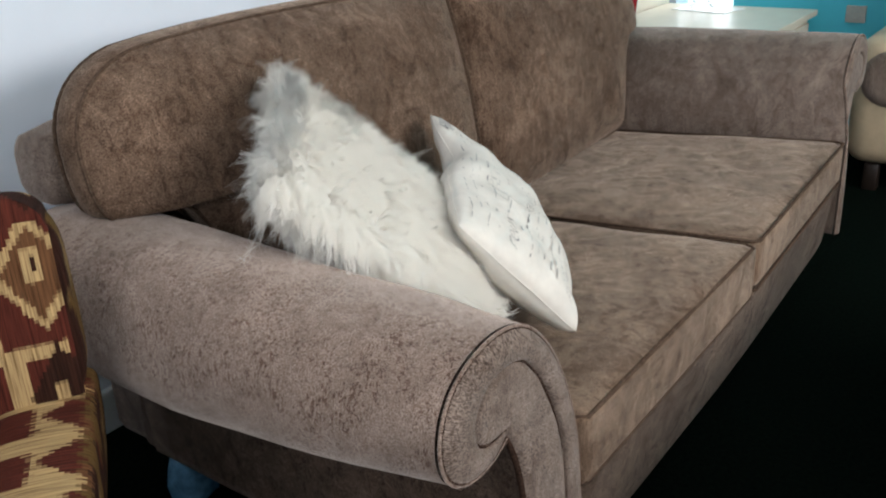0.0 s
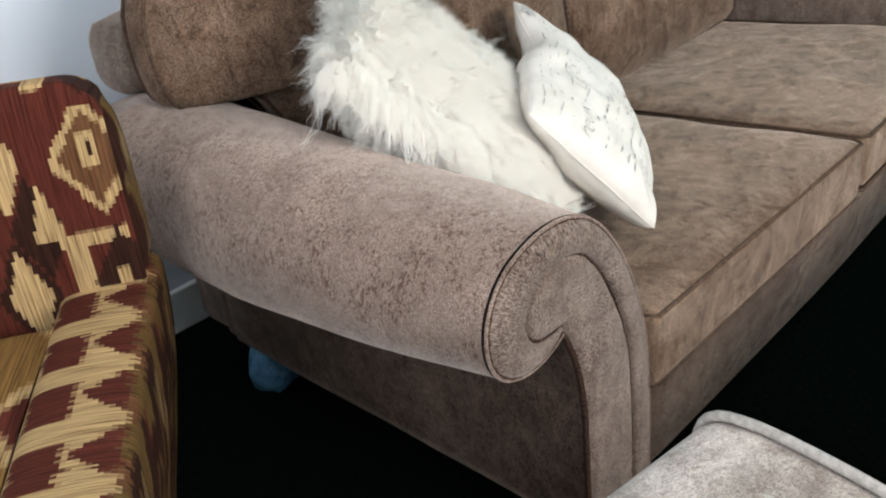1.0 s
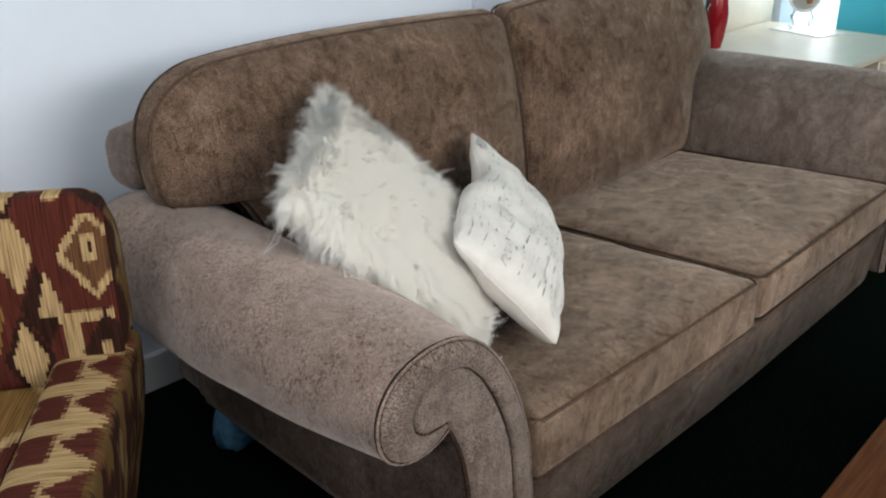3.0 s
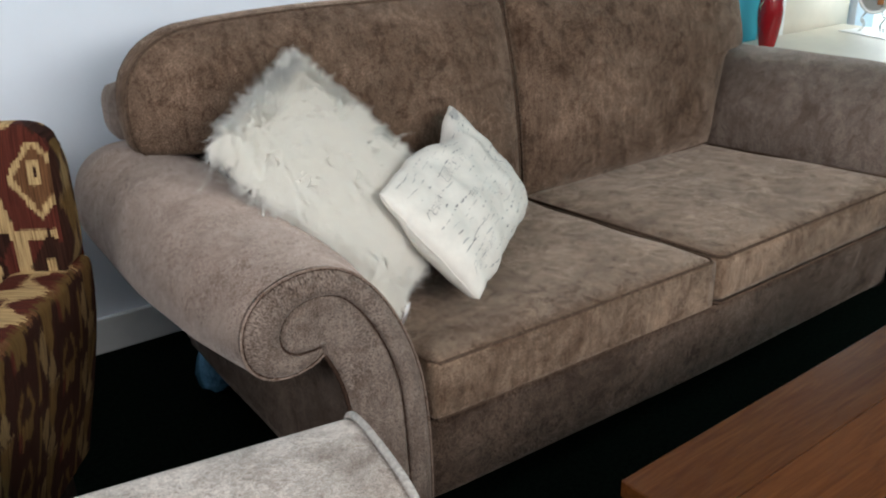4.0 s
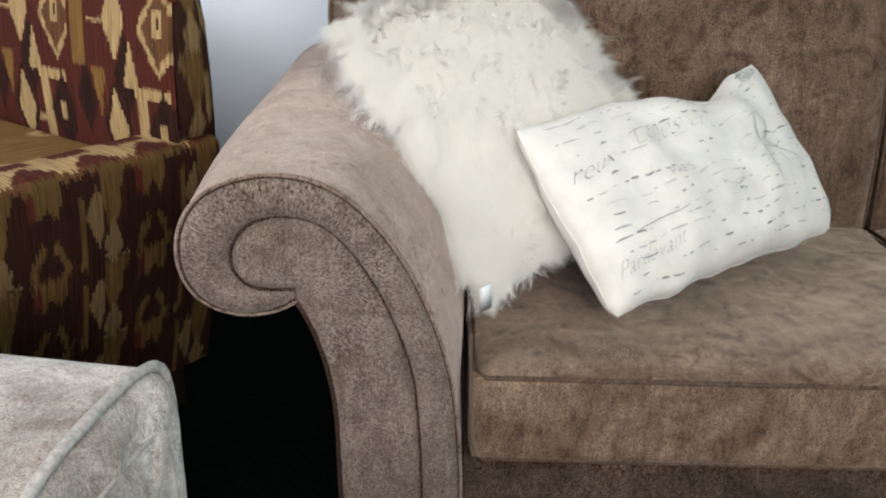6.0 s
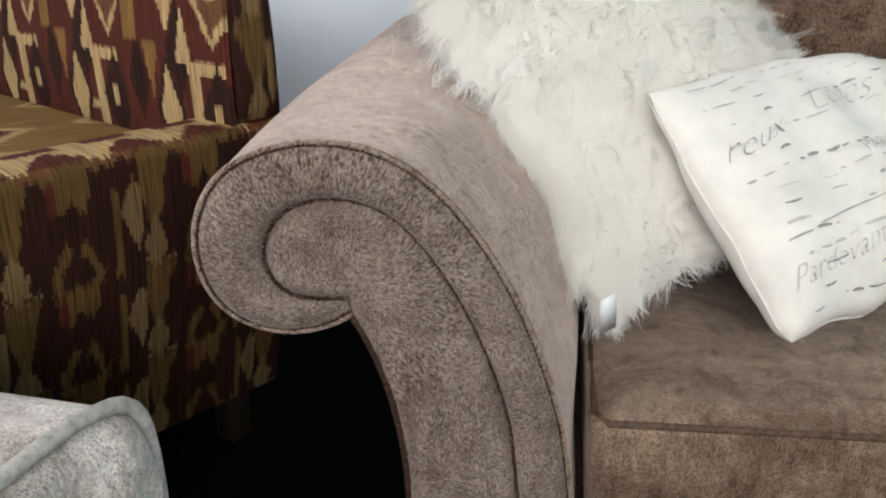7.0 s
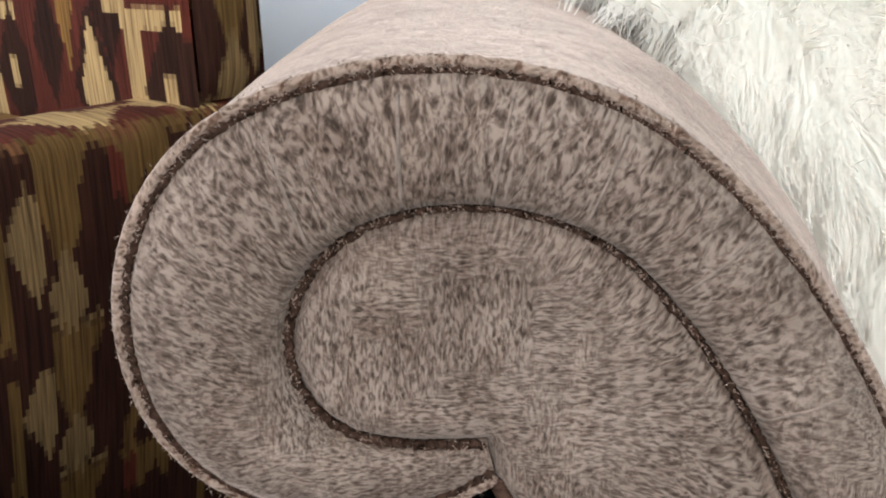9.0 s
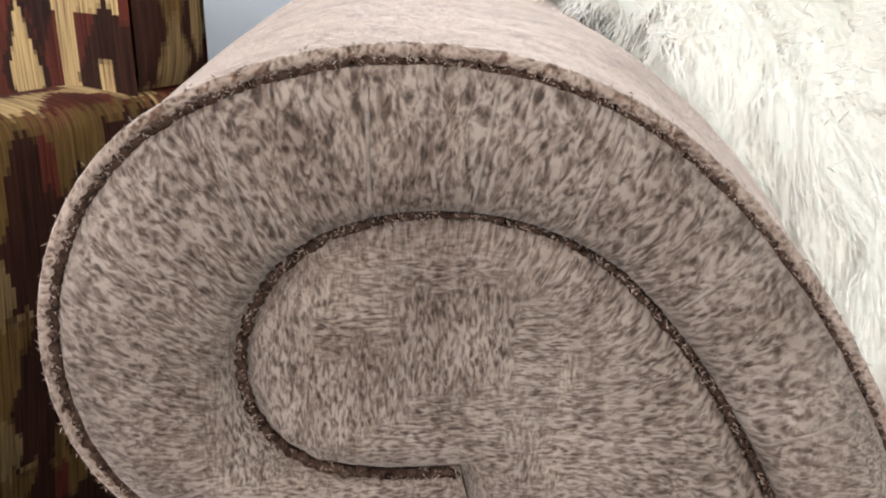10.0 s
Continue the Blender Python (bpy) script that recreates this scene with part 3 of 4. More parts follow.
# the sofa's far seat is a little longer and set back
for ob in sofa.children_recursive:
    for v in ob.data.vertices:
        k = max(0.0, v.co.x - 1.0) / 0.9
        deep = max(0.0, min(1.0, v.co.y / 0.8))
        back = 0.04 * max(0.0, min(1.0, (v.co.x - 1.82) / 0.06)) * (1 - deep)
        v.co.x, v.co.y = v.co.x + k * 0.055, v.co.y + k * (0.035 - 0.006 * deep) + back

# ---------------------------------------------------------------- cushions on the sofa
def pillow_surface(corners, thick, pinch, dent=0.0, behind=1.0, wobble=0.0, slack=0.0):
    """A function (u, v, side) -> place on a stuffed pillow; u, v in -1..1, corners a(-1,-1) b(1,-1) c(1,1) d(-1,1)."""
    a, b, c, d = [Vector(p) for p in corners]
    n = (b - a).cross(d - a).normalized()

    def surface(u, v, side, lift=0.0):
        slump = dent * math.exp(-((u - 0.36) / 0.3) ** 2) * max(0, v) ** 3
        uu, vv = u * (1 - pinch * (1 - v * v) * abs(u)), v * (1 - pinch * (1 - u * u) * abs(v)) - slump
        soft = 1 - 0.045 * (u * v) ** 4
        uu = uu * soft + wobble * noise.noise((u * 2.6, v * 3.4, 3.1 + side * 0.1))
        vv = vv * soft + wobble * 1.6 * noise.noise((u * 4.5, v * 2.2, 8.7 + side * 0.1))
        p = (a * (1 - uu) * (1 - vv) + b * (1 + uu) * (1 - vv) + c * (1 + uu) * (1 + vv) + d * (1 - uu) * (1 + vv)) / 4
        fat = max(0.0, (1 - u * u) * (1 - v * v)) ** 0.42 * (1 - slack * max(0.0, min(1.0, 0.35 + v)))
        return p + n * side * ((thick if side > 0 else thick * behind) * fat + lift)
    return surface, n


def pillow_mesh(surface, n=26, wrinkle=0.0):
    bm = bmesh.new()
    for side in (1, -1):
        grid = []
        for i in range(n + 1):
            row = []
            for j in range(n + 1):
                u, v = math.sin((i / n - 0.5) * math.pi), math.sin((j / n - 0.5) * math.pi)
                p = surface(u, v, side)
                k = (1 - u ** 4) * (1 - v ** 4)
                row.append(bm.verts.new(p + Vector((1, -1, 1)) * wrinkle * k * noise.noise(p * 14)))
            grid.append(row)
        for i in range(n):
            for j in range(n):
                bm.faces.new((grid[i][j], grid[i + 1][j], grid[i + 1][j + 1], grid[i][j + 1]))
    bmesh.ops.remove_doubles(bm, verts=bm.verts[:], dist=0.0002)
    return bm


fur_pillow = thing("fur_cushion", "fluffy white long-haired fur cushion propped against the sofa arm", "cushion")
fur_face, fur_n = pillow_surface([(0.228, 0.155, 0.435), (0.54, 0.45, 0.51), (0.29, 0.66, 0.842), (0.016, 0.405, 0.775)], 0.076, 0.07, behind=0.35, slack=0.3)
part("cover", pillow_mesh(lambda u, v, side: fur_face(u, v, side, -0.012 * (1 - u ** 4) * (1 - v ** 4) if side > 0 else 0.0)), FUR_BACKING, fur_pillow)


def fur(surface, normal, tufts, seed):
    """Soft pile in wavy locks, combed down the cushion's face and standing out round its edge."""
    rng = np.random.default_rng(seed)
    verts, faces, normals = [], [], []
    for _ in range(tufts):
        side = 1 if rng.random() < 0.74 else -1
        u, v = rng.uniform(-1, 1, 2)
        edge = rng.random() < 0.46
        if edge:
            u, v = (math.copysign(rng.uniform(0.9, 1), u), v) if rng.random() < 0.5 else (u, math.copysign(rng.uniform(0.9, 1), v))
        if side == -1 and -0.9 < u < -0.35 and v < 0.8 and rng.random() < 0.8:
            continue
        home = surface(u, v, side)
        out = (home - surface(u * 0.85, v * 0.85, 0)).normalized()
        rim = max(abs(u), abs(v)) ** 6
        out = (out * (0.35 + 0.65 * rim) + normal * side * (1 - 0.6 * rim)).normalized()
        down = Vector((-0.2, -0.15, -1))
        down = (down - out * down.dot(out)).normalized()
        sway = noise.noise_vector(home * 22) * 0.7 + Vector(rng.normal(0, 0.22, 3))
        aim = (out * (0.36 + 0.7 * rim) + down * (0.75 - 0.45 * rim) + sway * 0.8).normalized()
        if u < -0.85:
            aim = (out * 0.5 + down * 0.95 + sway * 0.6).normalized()
        length = rng.uniform(0.02, 0.034) + rim * rng.uniform(0.0, 0.024)
        length *= 0.7 if v < -0.7 else 1.2 if v > 0.9 else 1.35 if u < -0.85 else 1.0
        if rng.random() < 0.02 and rim > 0.6:
            length *= 1.6
        tip = home + aim * length + Vector((0, 0, -0.2 * length))
        spread = rng.uniform(0.003, 0.008)
        curl = Vector(rng.normal(0, 1, 3)).normalized() * length * 0.11
        light_side = (out * 0.45 + normal * (0.5 if side > 0 else 0.05) + aim * 0.15 + Vector((-0.22, -0.6, 0.7))).normalized()
        for _ in range(12):
            du, dv = rng.normal(0, spread * 2.6, 2)
            root = surface(max(-1, min(1, u + du)), max(-1, min(1, v + dv)), side)
            end = tip + (root - home) * 0.4 + Vector(rng.normal(0, 0.003, 3))
            bow = root.lerp(end, 0.45) + out * length * rng.uniform(0.12, 0.3)
            d = (end - root).normalized()
            own = curl + Vector(rng.normal(0, 0.06, 3)) * length
            w = d.cross(out)
            w = (w if w.length > 1e-3 else Vector((1, 0, 0))).normalized() * rng.uniform(0.0003, 0.00062) * (1 + 0.35 * rim)
            base = len(verts)
            for k in range(6):
                f = k / 5
                p = root * (1 - f) ** 2 + bow * 2 * f * (1 - f) + end * f * f + own * (0.3 + 0.7 * f) * math.sin(f * 8.0)
                g = 1 - 0.85 * f
                verts += [p - w * g, p + w * g]
                normals += [tuple(light_side)] * 2
            faces += [(base + 2 * k, base + 2 * k + 1, base + 2 * k + 3, base + 2 * k + 2) for k in range(5)]
    me = bpy.data.meshes.new("fur")
    me.from_pydata([tuple(p) for p in verts], [], faces)
    me.materials.append(FUR)
    me.polygons.foreach_set("use_smooth", [True] * len(me.polygons))
    me.normals_split_custom_set_from_vertices(normals)
    ob = new("fur", me)
    ob.parent = fur_pillow
    return tagged(ob, "long white shaggy pile", kind="stuff")


fur(fur_face, fur_n, 12500, 4)
bm = box((-0.0095, -0.0006, -0.05), (0.0095, 0.0006, 0.0))
bmesh.ops.transform(bm, matrix=Matrix.Translation((0.23, 0.1, 0.482)) @ Euler((0.35, -0.25, 0.5)).to_matrix().to_4x4(), verts=bm.verts)
part("tag", bm, TAG, fur_pillow, "small white care label")

script = thing("script_cushion", "off-white linen lumbar cushion printed with grey script", "cushion")
SCRIPT_CORNERS = [(0.4, 0.106, 0.43), (0.845, 0.485, 0.43), (0.717, 0.648, 0.69), (0.256, 0.244, 0.652)]
face, face_n = pillow_surface(SCRIPT_CORNERS, 0.08, 0.05, 0.27, wobble=0.035, slack=0.3)
part("cover", pillow_mesh(face, 44, 0.009), LINEN, script)
rim = [face(u, -1, 1) for u in np.linspace(-1, 1, 24)] + [face(1, v, 1) for v in np.linspace(-1, 1, 14)][1:] + [face(u, 1, 1) for u in np.linspace(1, -1, 24)][1:] + [face(-1, v, 1) for v in np.linspace(1, -1, 14)][1:-1]
part("seam", tube(rim, 0.0014, True, 6), LINEN, script)

HALF_W, HALF_H = 0.285, 0.155


def printed(name, text, u, v, size, shear, mat, turn=0.0):
    """Lettering laid on the cushion's face, its baseline starting at u, v."""
    cu = bpy.data.curves.new(name, "FONT")
    cu.body, cu.size, cu.shear, cu.offset, cu.space_character = text, size, shear, -0.026 * size, 1.0
    tmp = new("lettering", cu)
    me = bpy.data.meshes.new_from_object(tmp.evaluated_get(bpy.context.evaluated_depsgraph_get()))
    bpy.data.objects.remove(tmp)
    bm = bmesh.new()
    bm.from_mesh(me)
    bmesh.ops.triangulate(bm, faces=bm.faces[:])
    bmesh.ops.subdivide_edges(bm, edges=[e for e in bm.edges if e.calc_length() > size * 0.12], cuts=2)
    for p in bm.verts:
        x, y = p.co.x, p.co.y + turn * p.co.x
        p.co = on_face(u + x / HALF_W, v + y / HALF_H)
    part(name, bm, mat, script, smooth=False)


def on_face(u, v):
    u, v = max(-0.99, min(0.99, u)), max(-0.99, min(0.99, v))
    p = face(u, v, 1)
    k = (1 - u ** 4) * (1 - v ** 4)
    return p + Vector((1, -1, 1)) * 0.009 * k * noise.noise(p * 14) + face_n * 0.0022


def stroke(points, width, mat):
    """A pen stroke through (u, v) points on the cushion's face."""
    line = bezier([(p[0], p[1]) for p in points], 10)
    bm = bmesh.new()
    rows = []
    for i, p in enumerate(line):
        d = (line[min(i + 1, len(line) - 1)] - line[max(i - 1, 0)]).normalized()
        w = width * (0.35 + 0.65 * math.sin(math.pi * (i + 0.5) / len(line)))
        n2 = Vector((-d.y * w / HALF_W, d.x * w / HALF_H))
        rows.append([bm.verts.new(on_face(*(p + n2))), bm.verts.new(on_face(*(p - n2)))])
    for a, b in zip(rows, rows[1:]):
        bm.faces.new((a[0], a[1], b[1], b[0]))
    part("pen_stroke", bm, mat, script, smooth=False)


printed("lettering", "reux", -0.93, 0.27, 0.042, 0.6, INK, 0.08)
printed("lettering", "Lenes", -0.5, 0.4, 0.046, 0.6, INK_PALE)
printed("lettering", "et", -0.08, 0.4, 0.034, 0.5, INK_PALE)
printed("lettering", "Pardevant", -0.95, -0.68, 0.031, 0.5, INK_PALE, 0.05)
printed("lettering", "PARIS", -0.42, 0.0, 0.02, 0.1, INK)
stroke([(0.36, -0.42), (0.4, 0.1), (0.42, 0.3), (0.44, 0.36)], 0.0011, INK)
stroke([(0.38, 0.32), (0.56, 0.5), (0.62, 0.16), (0.44, 0.06), (0.56, -0.02), (0.6, -0.2), (0.74, -0.28)], 0.0011, INK)
stroke([(0.5, 0.1), (0.52, -0.1), (0.54, -0.3), (0.6, -0.36)], 0.0008, INK_PALE)
stroke([(-0.75, -0.34), (-0.6, -0.3), (-0.55, -0.36), (-0.42, -0.28)], 0.0009, INK)
stroke([(-0.12, -0.2), (-0.06, -0.36), (0.04, -0.34), (0.08, -0.16)], 0.0008, INK_PALE)
# lines of writing too worn to read
rng = random.Random(11)
for v, mat, gap in ((0.88, INK, 0.4), (0.78, INK_PALE, 0.2), (0.68, INK, 0.3), (0.54, INK, 0.5), (0.36, INK_PALE, 0.3), (0.2, INK, 0.5), (0.08, INK, 0.4), (-0.06, INK_PALE, 0.3), (-0.16, INK, 0.45), (-0.28, INK_PALE, 0.3), (-0.38, INK, 0.5), (-0.5, INK_PALE, 0.3), (-0.6, INK, 0.5), (-0.74, INK, 0.45), (-0.86, INK, 0.5)):
    u = -0.92 + rng.uniform(0, 0.08)
    while u < 0.9:
        w = rng.choice((0.02, 0.03, 0.05, 0.07, 0.1))
        if rng.random() > gap:
            q = v + 0.03 * (u + 1) + rng.uniform(-0.012, 0.012)
            h = rng.uniform(-0.012, 0.014)
            stroke([(u, q), (u + w * 0.3, q + h), (u + w * 0.7, q + h), (u + w, q + rng.uniform(-0.006, 0.006))], rng.choice((0.0005, 0.0007, 0.0012, 0.0018)), mat)
        u += w + rng.uniform(0.006, 0.04)
stroke([(0.66, 0.86), (0.72, 0.95), (0.8, 0.9), (0.92, 0.93)], 0.011, INK_PALE)

# ---------------------------------------------------------------- coffee table
table = thing("coffee_table", "varnished red-brown wooden coffee table on the carpet", "table")
table.matrix_world = pose(0.252, -0.437, 0, 0, 0, 3.0)
T_X0, T_X1, T_Y0, T_Y1, T_Z = 0.0, 1.25, -0.66, 0.0, 0.4
k = 5
for i in range(k):
    w = (T_Y1 - T_Y0) / k
    part("plank", box((T_X0, T_Y0 + i * w + 0.0003, T_Z - 0.03), (T_X1, T_Y0 + (i + 1) * w - 0.0003, T_Z), 0.002, 1), WOOD, table, smooth=False)
part("apron", box((T_X0 + 0.06, T_Y0 + 0.06, T_Z - 0.1), (T_X1 - 0.06, T_Y1 - 0.06, T_Z - 0.03)), WOOD, table, smooth=False)
for x in (T_X0 + 0.08, T_X1 - 0.08):
    for y in (T_Y0 + 0.08, T_Y1 - 0.08):
        part("leg", box((x - 0.03, y - 0.03, 0), (x + 0.03, y + 0.03, T_Z - 0.03), 0.004), WOOD, table, smooth=False)


# ---------------------------------------------------------------- the grey armchair beside the table
grey = thing("grey_armchair", "pale grey chenille armchair with a rounded arm facing the table", "armchair")
G_X, G_Y, G_Z = -0.081, -0.36, 0.562
grey.matrix_world = Matrix.Translation((G_X, G_Y + 0.13, 0)) @ Matrix.Rotation(radians(-8), 4, "Z") @ Matrix.Translation((-G_X, -G_Y - 0.13, 0))


def grey_arm(yc, mirror):
    prof = bezier([(-0.13, 0.1), (-0.13, 0.25), (-0.13, 0.35), (-0.13, 0.47), (-0.13, 0.545), (-0.115, G_Z - 0.012), (-0.06, G_Z - 0.003), (-0.03, G_Z), (0.03, G_Z), (0.06, G_Z - 0.003), (0.115, G_Z - 0.012), (0.13, 0.545), (0.13, 0.47), (0.13, 0.35), (0.13, 0.25), (0.13, 0.1)], 8)
    bm = bmesh.new()
    rings = []
    for x, s in ((-0.9, 1), (-0.5, 1), (G_X - 0.07, 1), (G_X - 0.02, 1.0), (G_X - 0.004, 0.985), (G_X + 0.006, 0.93), (G_X + 0.01, 0.86), (G_X + 0.012, 0.79), (G_X + 0.013, 0.71), (G_X + 0.014, 0.62), (G_X + 0.014, 0.5), (G_X + 0.014, 0.36), (G_X + 0.014, 0.2)):
        crush = 0.011 * min(1, max(0, 1 - s) * 6)
        rings.append([bm.verts.new((x + crush * noise.noise((p.x * 26 + p.y * 9, p.y * 26, s * 2.5)), yc + mirror * p.x * s, 0.1 + (p.y - 0.1) * (1 - (1 - s) * 0.35))) for p in prof])
    n = len(prof)
    for a, b in zip(rings, rings[1:]):
        for j in range(n):
            bm.faces.new((a[j], a[(j + 1) % n], b[(j + 1) % n], b[j]))
    bm.faces.new(rings[0]), bm.faces.new(rings[-1])
    body = part("arm", bm, GREY_FABRIC, grey)
    part("piping", tube([(G_X - 0.004, yc + mirror * p.x * 1.01, p.y + 0.003) for p in prof], 0.0055), GREY_WELT, body)
    part("inner_piping", tube([(G_X + 0.012, yc + mirror * p.x * 0.68, 0.1 + (p.y - 0.1) * 0.89) for p in prof], 0.003), GREY_WELT, body)


grey_arm(G_Y, 1)
grey_arm(G_Y - 0.72, -1)
part("seat_base", box((-0.9, G_Y - 0.62, 0.1), (G_X - 0.03, G_Y - 0.1, 0.27), 0.01), GREY_FABRIC, grey)
part("seat_cushion", soft_box((-0.75, G_Y - 0.61, 0.272), (G_X - 0.02, G_Y - 0.11, 0.38), 0.03, 0.02), GREY_FABRIC, grey)
part("backrest", soft_box((-1.02, G_Y - 0.82, 0.1), (-0.85, G_Y + 0.1, 0.8), 0.05), GREY_FABRIC, grey)
for x in (-0.95, -0.16):
    for y in (G_Y - 0.75, G_Y + 0.03):
        part("foot", box((x - 0.025, y - 0.025, 0), (x + 0.025, y + 0.025, 0.1), 0.004), DARK_WOOD, grey)


# ---------------------------------------------------------------- the patterned armchair
BURGUNDY, CREAM_W, GOLD, BROWN, RUST = (0.078, 0.018, 0.012), (0.41, 0.29, 0.15), (0.2, 0.11, 0.034), (0.027, 0.0095, 0.006), (0.12, 0.056, 0.026)


# the weave's gold with the outer side's shade mixed into it
SHADED_GOLD = (0.105, 0.063, 0.022)
# one repeat of the weave: shape, middle across, middle down, half width, half height, colour
MOTIFS = [("d", 0.125, 0.15, 0.034, 0.075, BROWN), ("d", 0.245, 0.2, 0.03, 0.07, BROWN), ("d", 0.036, 0.066, 0.056, 0.08, CREAM_W), ("d", 0.036, 0.066, 0.043, 0.062, RUST), ("r", 0.036, 0.055, 0.011, 0.021, CREAM_W), ("r", 0.036, 0.055, 0.004, 0.01, BROWN),
          ("t", 0.112, 0.128, 0.023, 0.043, CREAM_W), ("r", 0.06, 0.172, 0.042, 0.008, CREAM_W), ("r", 0.085, 0.24, 0.014, 0.062, CREAM_W), ("d", 0.03, 0.24, 0.046, 0.075, BROWN), ("r", 0.036, 0.236, 0.006, 0.018, CREAM_W),
          ("r", 0.12, 0.258, 0.026, 0.007, CREAM_W), ("d", 0.155, 0.058, 0.031, 0.072, CREAM_W), ("d", 0.16, 0.245, 0.042, 0.09, BROWN), ("d", 0.16, 0.245, 0.03, 0.072, CREAM_W), ("r", 0.205, 0.062, 0.024, 0.006, CREAM_W), ("r", 0.263, 0.05, 0.02, 0.09, GOLD), ("v", 0.205, 0.19, 0.02, 0.045, GOLD)]


def weave_colour(x, y):
    """The ikat pattern x metres in from the outer edge and y metres down."""
    x, y = math.floor(x % 0.29 / 0.0055) * 0.0055 + 0.00275, math.floor(y % 0.325 / 0.0065) * 0.0065 + 0.00325
    c = BURGUNDY
    for shape, mx, my, hw, hh, colour in MOTIFS:
        a, b = abs(x - mx) / hw, (y - my) / hh
        if (shape == "d" and a + abs(b) < 1) or (shape == "r" and a < 1 and abs(b) < 1) or (shape == "t" and abs(b) < 1 and a < (b + 1) / 2) or (shape == "v" and abs(b) < 1 and a < (1 - b) / 2):
            c = colour
    return c


# pale gold, also dimmed in colour for the shaded side
SHADED_PALE_GOLD = (0.165, 0.115, 0.057)
SIDE_MOTIFS = [("v", 0.172, 0.035, 0.03, 0.06, SHADED_GOLD), ("v", 0.093, 0.025, 0.04, 0.05, SHADED_GOLD), ("d", 0.093, 0.135, 0.042, 0.06, SHADED_GOLD), ("d", 0.172, 0.125, 0.02, 0.04, SHADED_PALE_GOLD), ("r", 0.036, 0.1, 0.008, 0.07, SHADED_GOLD),
               ("d", 0.093, 0.072, 0.025, 0.036, BROWN), ("d", 0.093, 0.14, 0.024, 0.044, BROWN), ("r", 0.053, 0.07, 0.014, 0.066, BROWN), ("r", 0.14, 0.085, 0.014, 0.06, BROWN), ("r", 0.118, 0.03, 0.006, 0.02, BURGUNDY), ("d", 0.008, 0.072, 0.022, 0.05, SHADED_PALE_GOLD), ("r", 0.172, 0.148, 0.03, 0.003, SHADED_PALE_GOLD)]


def motif_colour(x, y, motifs, c):
    for shape, mx, my, hw, hh, colour in motifs:
        a, b = abs(x - mx) / hw, (y - my) / hh
        if (shape == "d" and a + abs(b) < 1) or (shape == "r" and a < 1 and abs(b) < 1) or (shape == "t" and abs(b) < 1 and a < (b + 1) / 2) or (shape == "v" and abs(b) < 1 and a < (1 - b) / 2 + 0.2):
            c = colour
    return c


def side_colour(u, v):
    """The outer side's pattern, darkened for shade: pale diamonds between dark bars and hanging gold tongues."""
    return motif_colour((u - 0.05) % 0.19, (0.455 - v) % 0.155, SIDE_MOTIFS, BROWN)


def woven(name, nu, nv, place, colour, size, parent, offset=(0, 0), feather=0.005, streak=None):
    """A fine grid of cloth: place(s, t) for s, t in 0..1, the colour by metres across and up."""
    verts = [tuple(place(i / nu, j / nv)) for j in range(nv + 1) for i in range(nu + 1)]
    faces = [(j * (nu + 1) + i, j * (nu + 1) + i + 1, (j + 1) * (nu + 1) + i + 1, (j + 1) * (nu + 1) + i) for j in range(nv) for i in range(nu)]
    me = bpy.data.meshes.new(name)
    me.from_pydata(verts, [], faces)
    warp = me.attributes.new("warp", "FLOAT_VECTOR", "POINT")
    flat = []
    for j in range(nv + 1):
        for i in range(nu + 1):
            flat += [offset[0] + i / nu * size[0], offset[1] + j / nv * size[1], 0]
    warp.data.foreach_set("vector", flat)
    col = me.attributes.new("weave", "FLOAT_COLOR", "CORNER")
    flat = []
    for j in range(nv):
        for i in range(nu):
            across, along = offset[0] + (i + 0.5) / nu * size[0], offset[1] + (j + 0.5) / nv * size[1]
            slip = (feather / 0.005 if streak is None else streak) * (0.011 * noise.noise((across * 330, along * 6, 1.3)) + 0.006 * noise.noise((across * 900, along * 20, 4.1)))
            c = [sum(k) / 3 for k in zip(*(colour(across, along + slip + e * feather) for e in (-1, 0, 1)))]
            flat += [*c, 1] * 4
    col.data.foreach_set("color", flat)
    me.materials.append(IKAT)
    me.polygons.foreach_set("use_smooth", [True] * len(me.polygons))
    ob = new(name, me)
    ob.parent = parent
    return ob


chair = thing("patterned_armchair", "armchair in burgundy, cream and gold ikat weave beside the sofa", "armchair")
chair.matrix_world = pose(-0.266, 0.48, 0, 0, 0, -35)
# local: x along the chair's width (outer side at 0, the seat at minus x), -y forward
CW, BACK_T, ARM_W, ARM_L, ARM_Z, BACK_Z = 0.95, 0.074, 0.135, 0.6, 0.555, 0.835


def strip(points, length):
    """A place(s, t) over a cross-section polyline t, swept by length along s."""
    pts = [Vector(p) for p in points]
    run = [0.0]
    for p, q in zip(pts, pts[1:]):
        run.append(run[-1] + (q - p).length)

    def place(s, t):
        d = t * run[-1]
        i = max(k for k in range(len(run)) if run[k] <= d + 1e-9)
        i = min(i, len(pts) - 2)
        f = (d - run[i]) / (run[i + 1] - run[i])
        return pts[i].lerp(pts[i + 1], f) + Vector(length) * s
    return place, run[-1]


# back: front face, over the top, down the rear, with padded ends
sec = bezier([(0, -0.005, 0.44), (0, -0.02, 0.6), (0, -0.012, 0.72), (0, 0.0, 0.8), (0, 0.004, 0.85), (0, 0.022, BACK_Z + 0.008), (0, 0.04, BACK_Z), (0, 0.06, BACK_Z - 0.008), (0, BACK_T + 0.01, 0.79), (0, BACK_T + 0.01, 0.6), (0, BACK_T + 0.01, 0.57), (0, BACK_T + 0.01, 0.53), (0, BACK_T + 0.01, 0.5)], 10)
sec = [Vector((-CW + 0.012, p.y, p.z)) for p in sec]
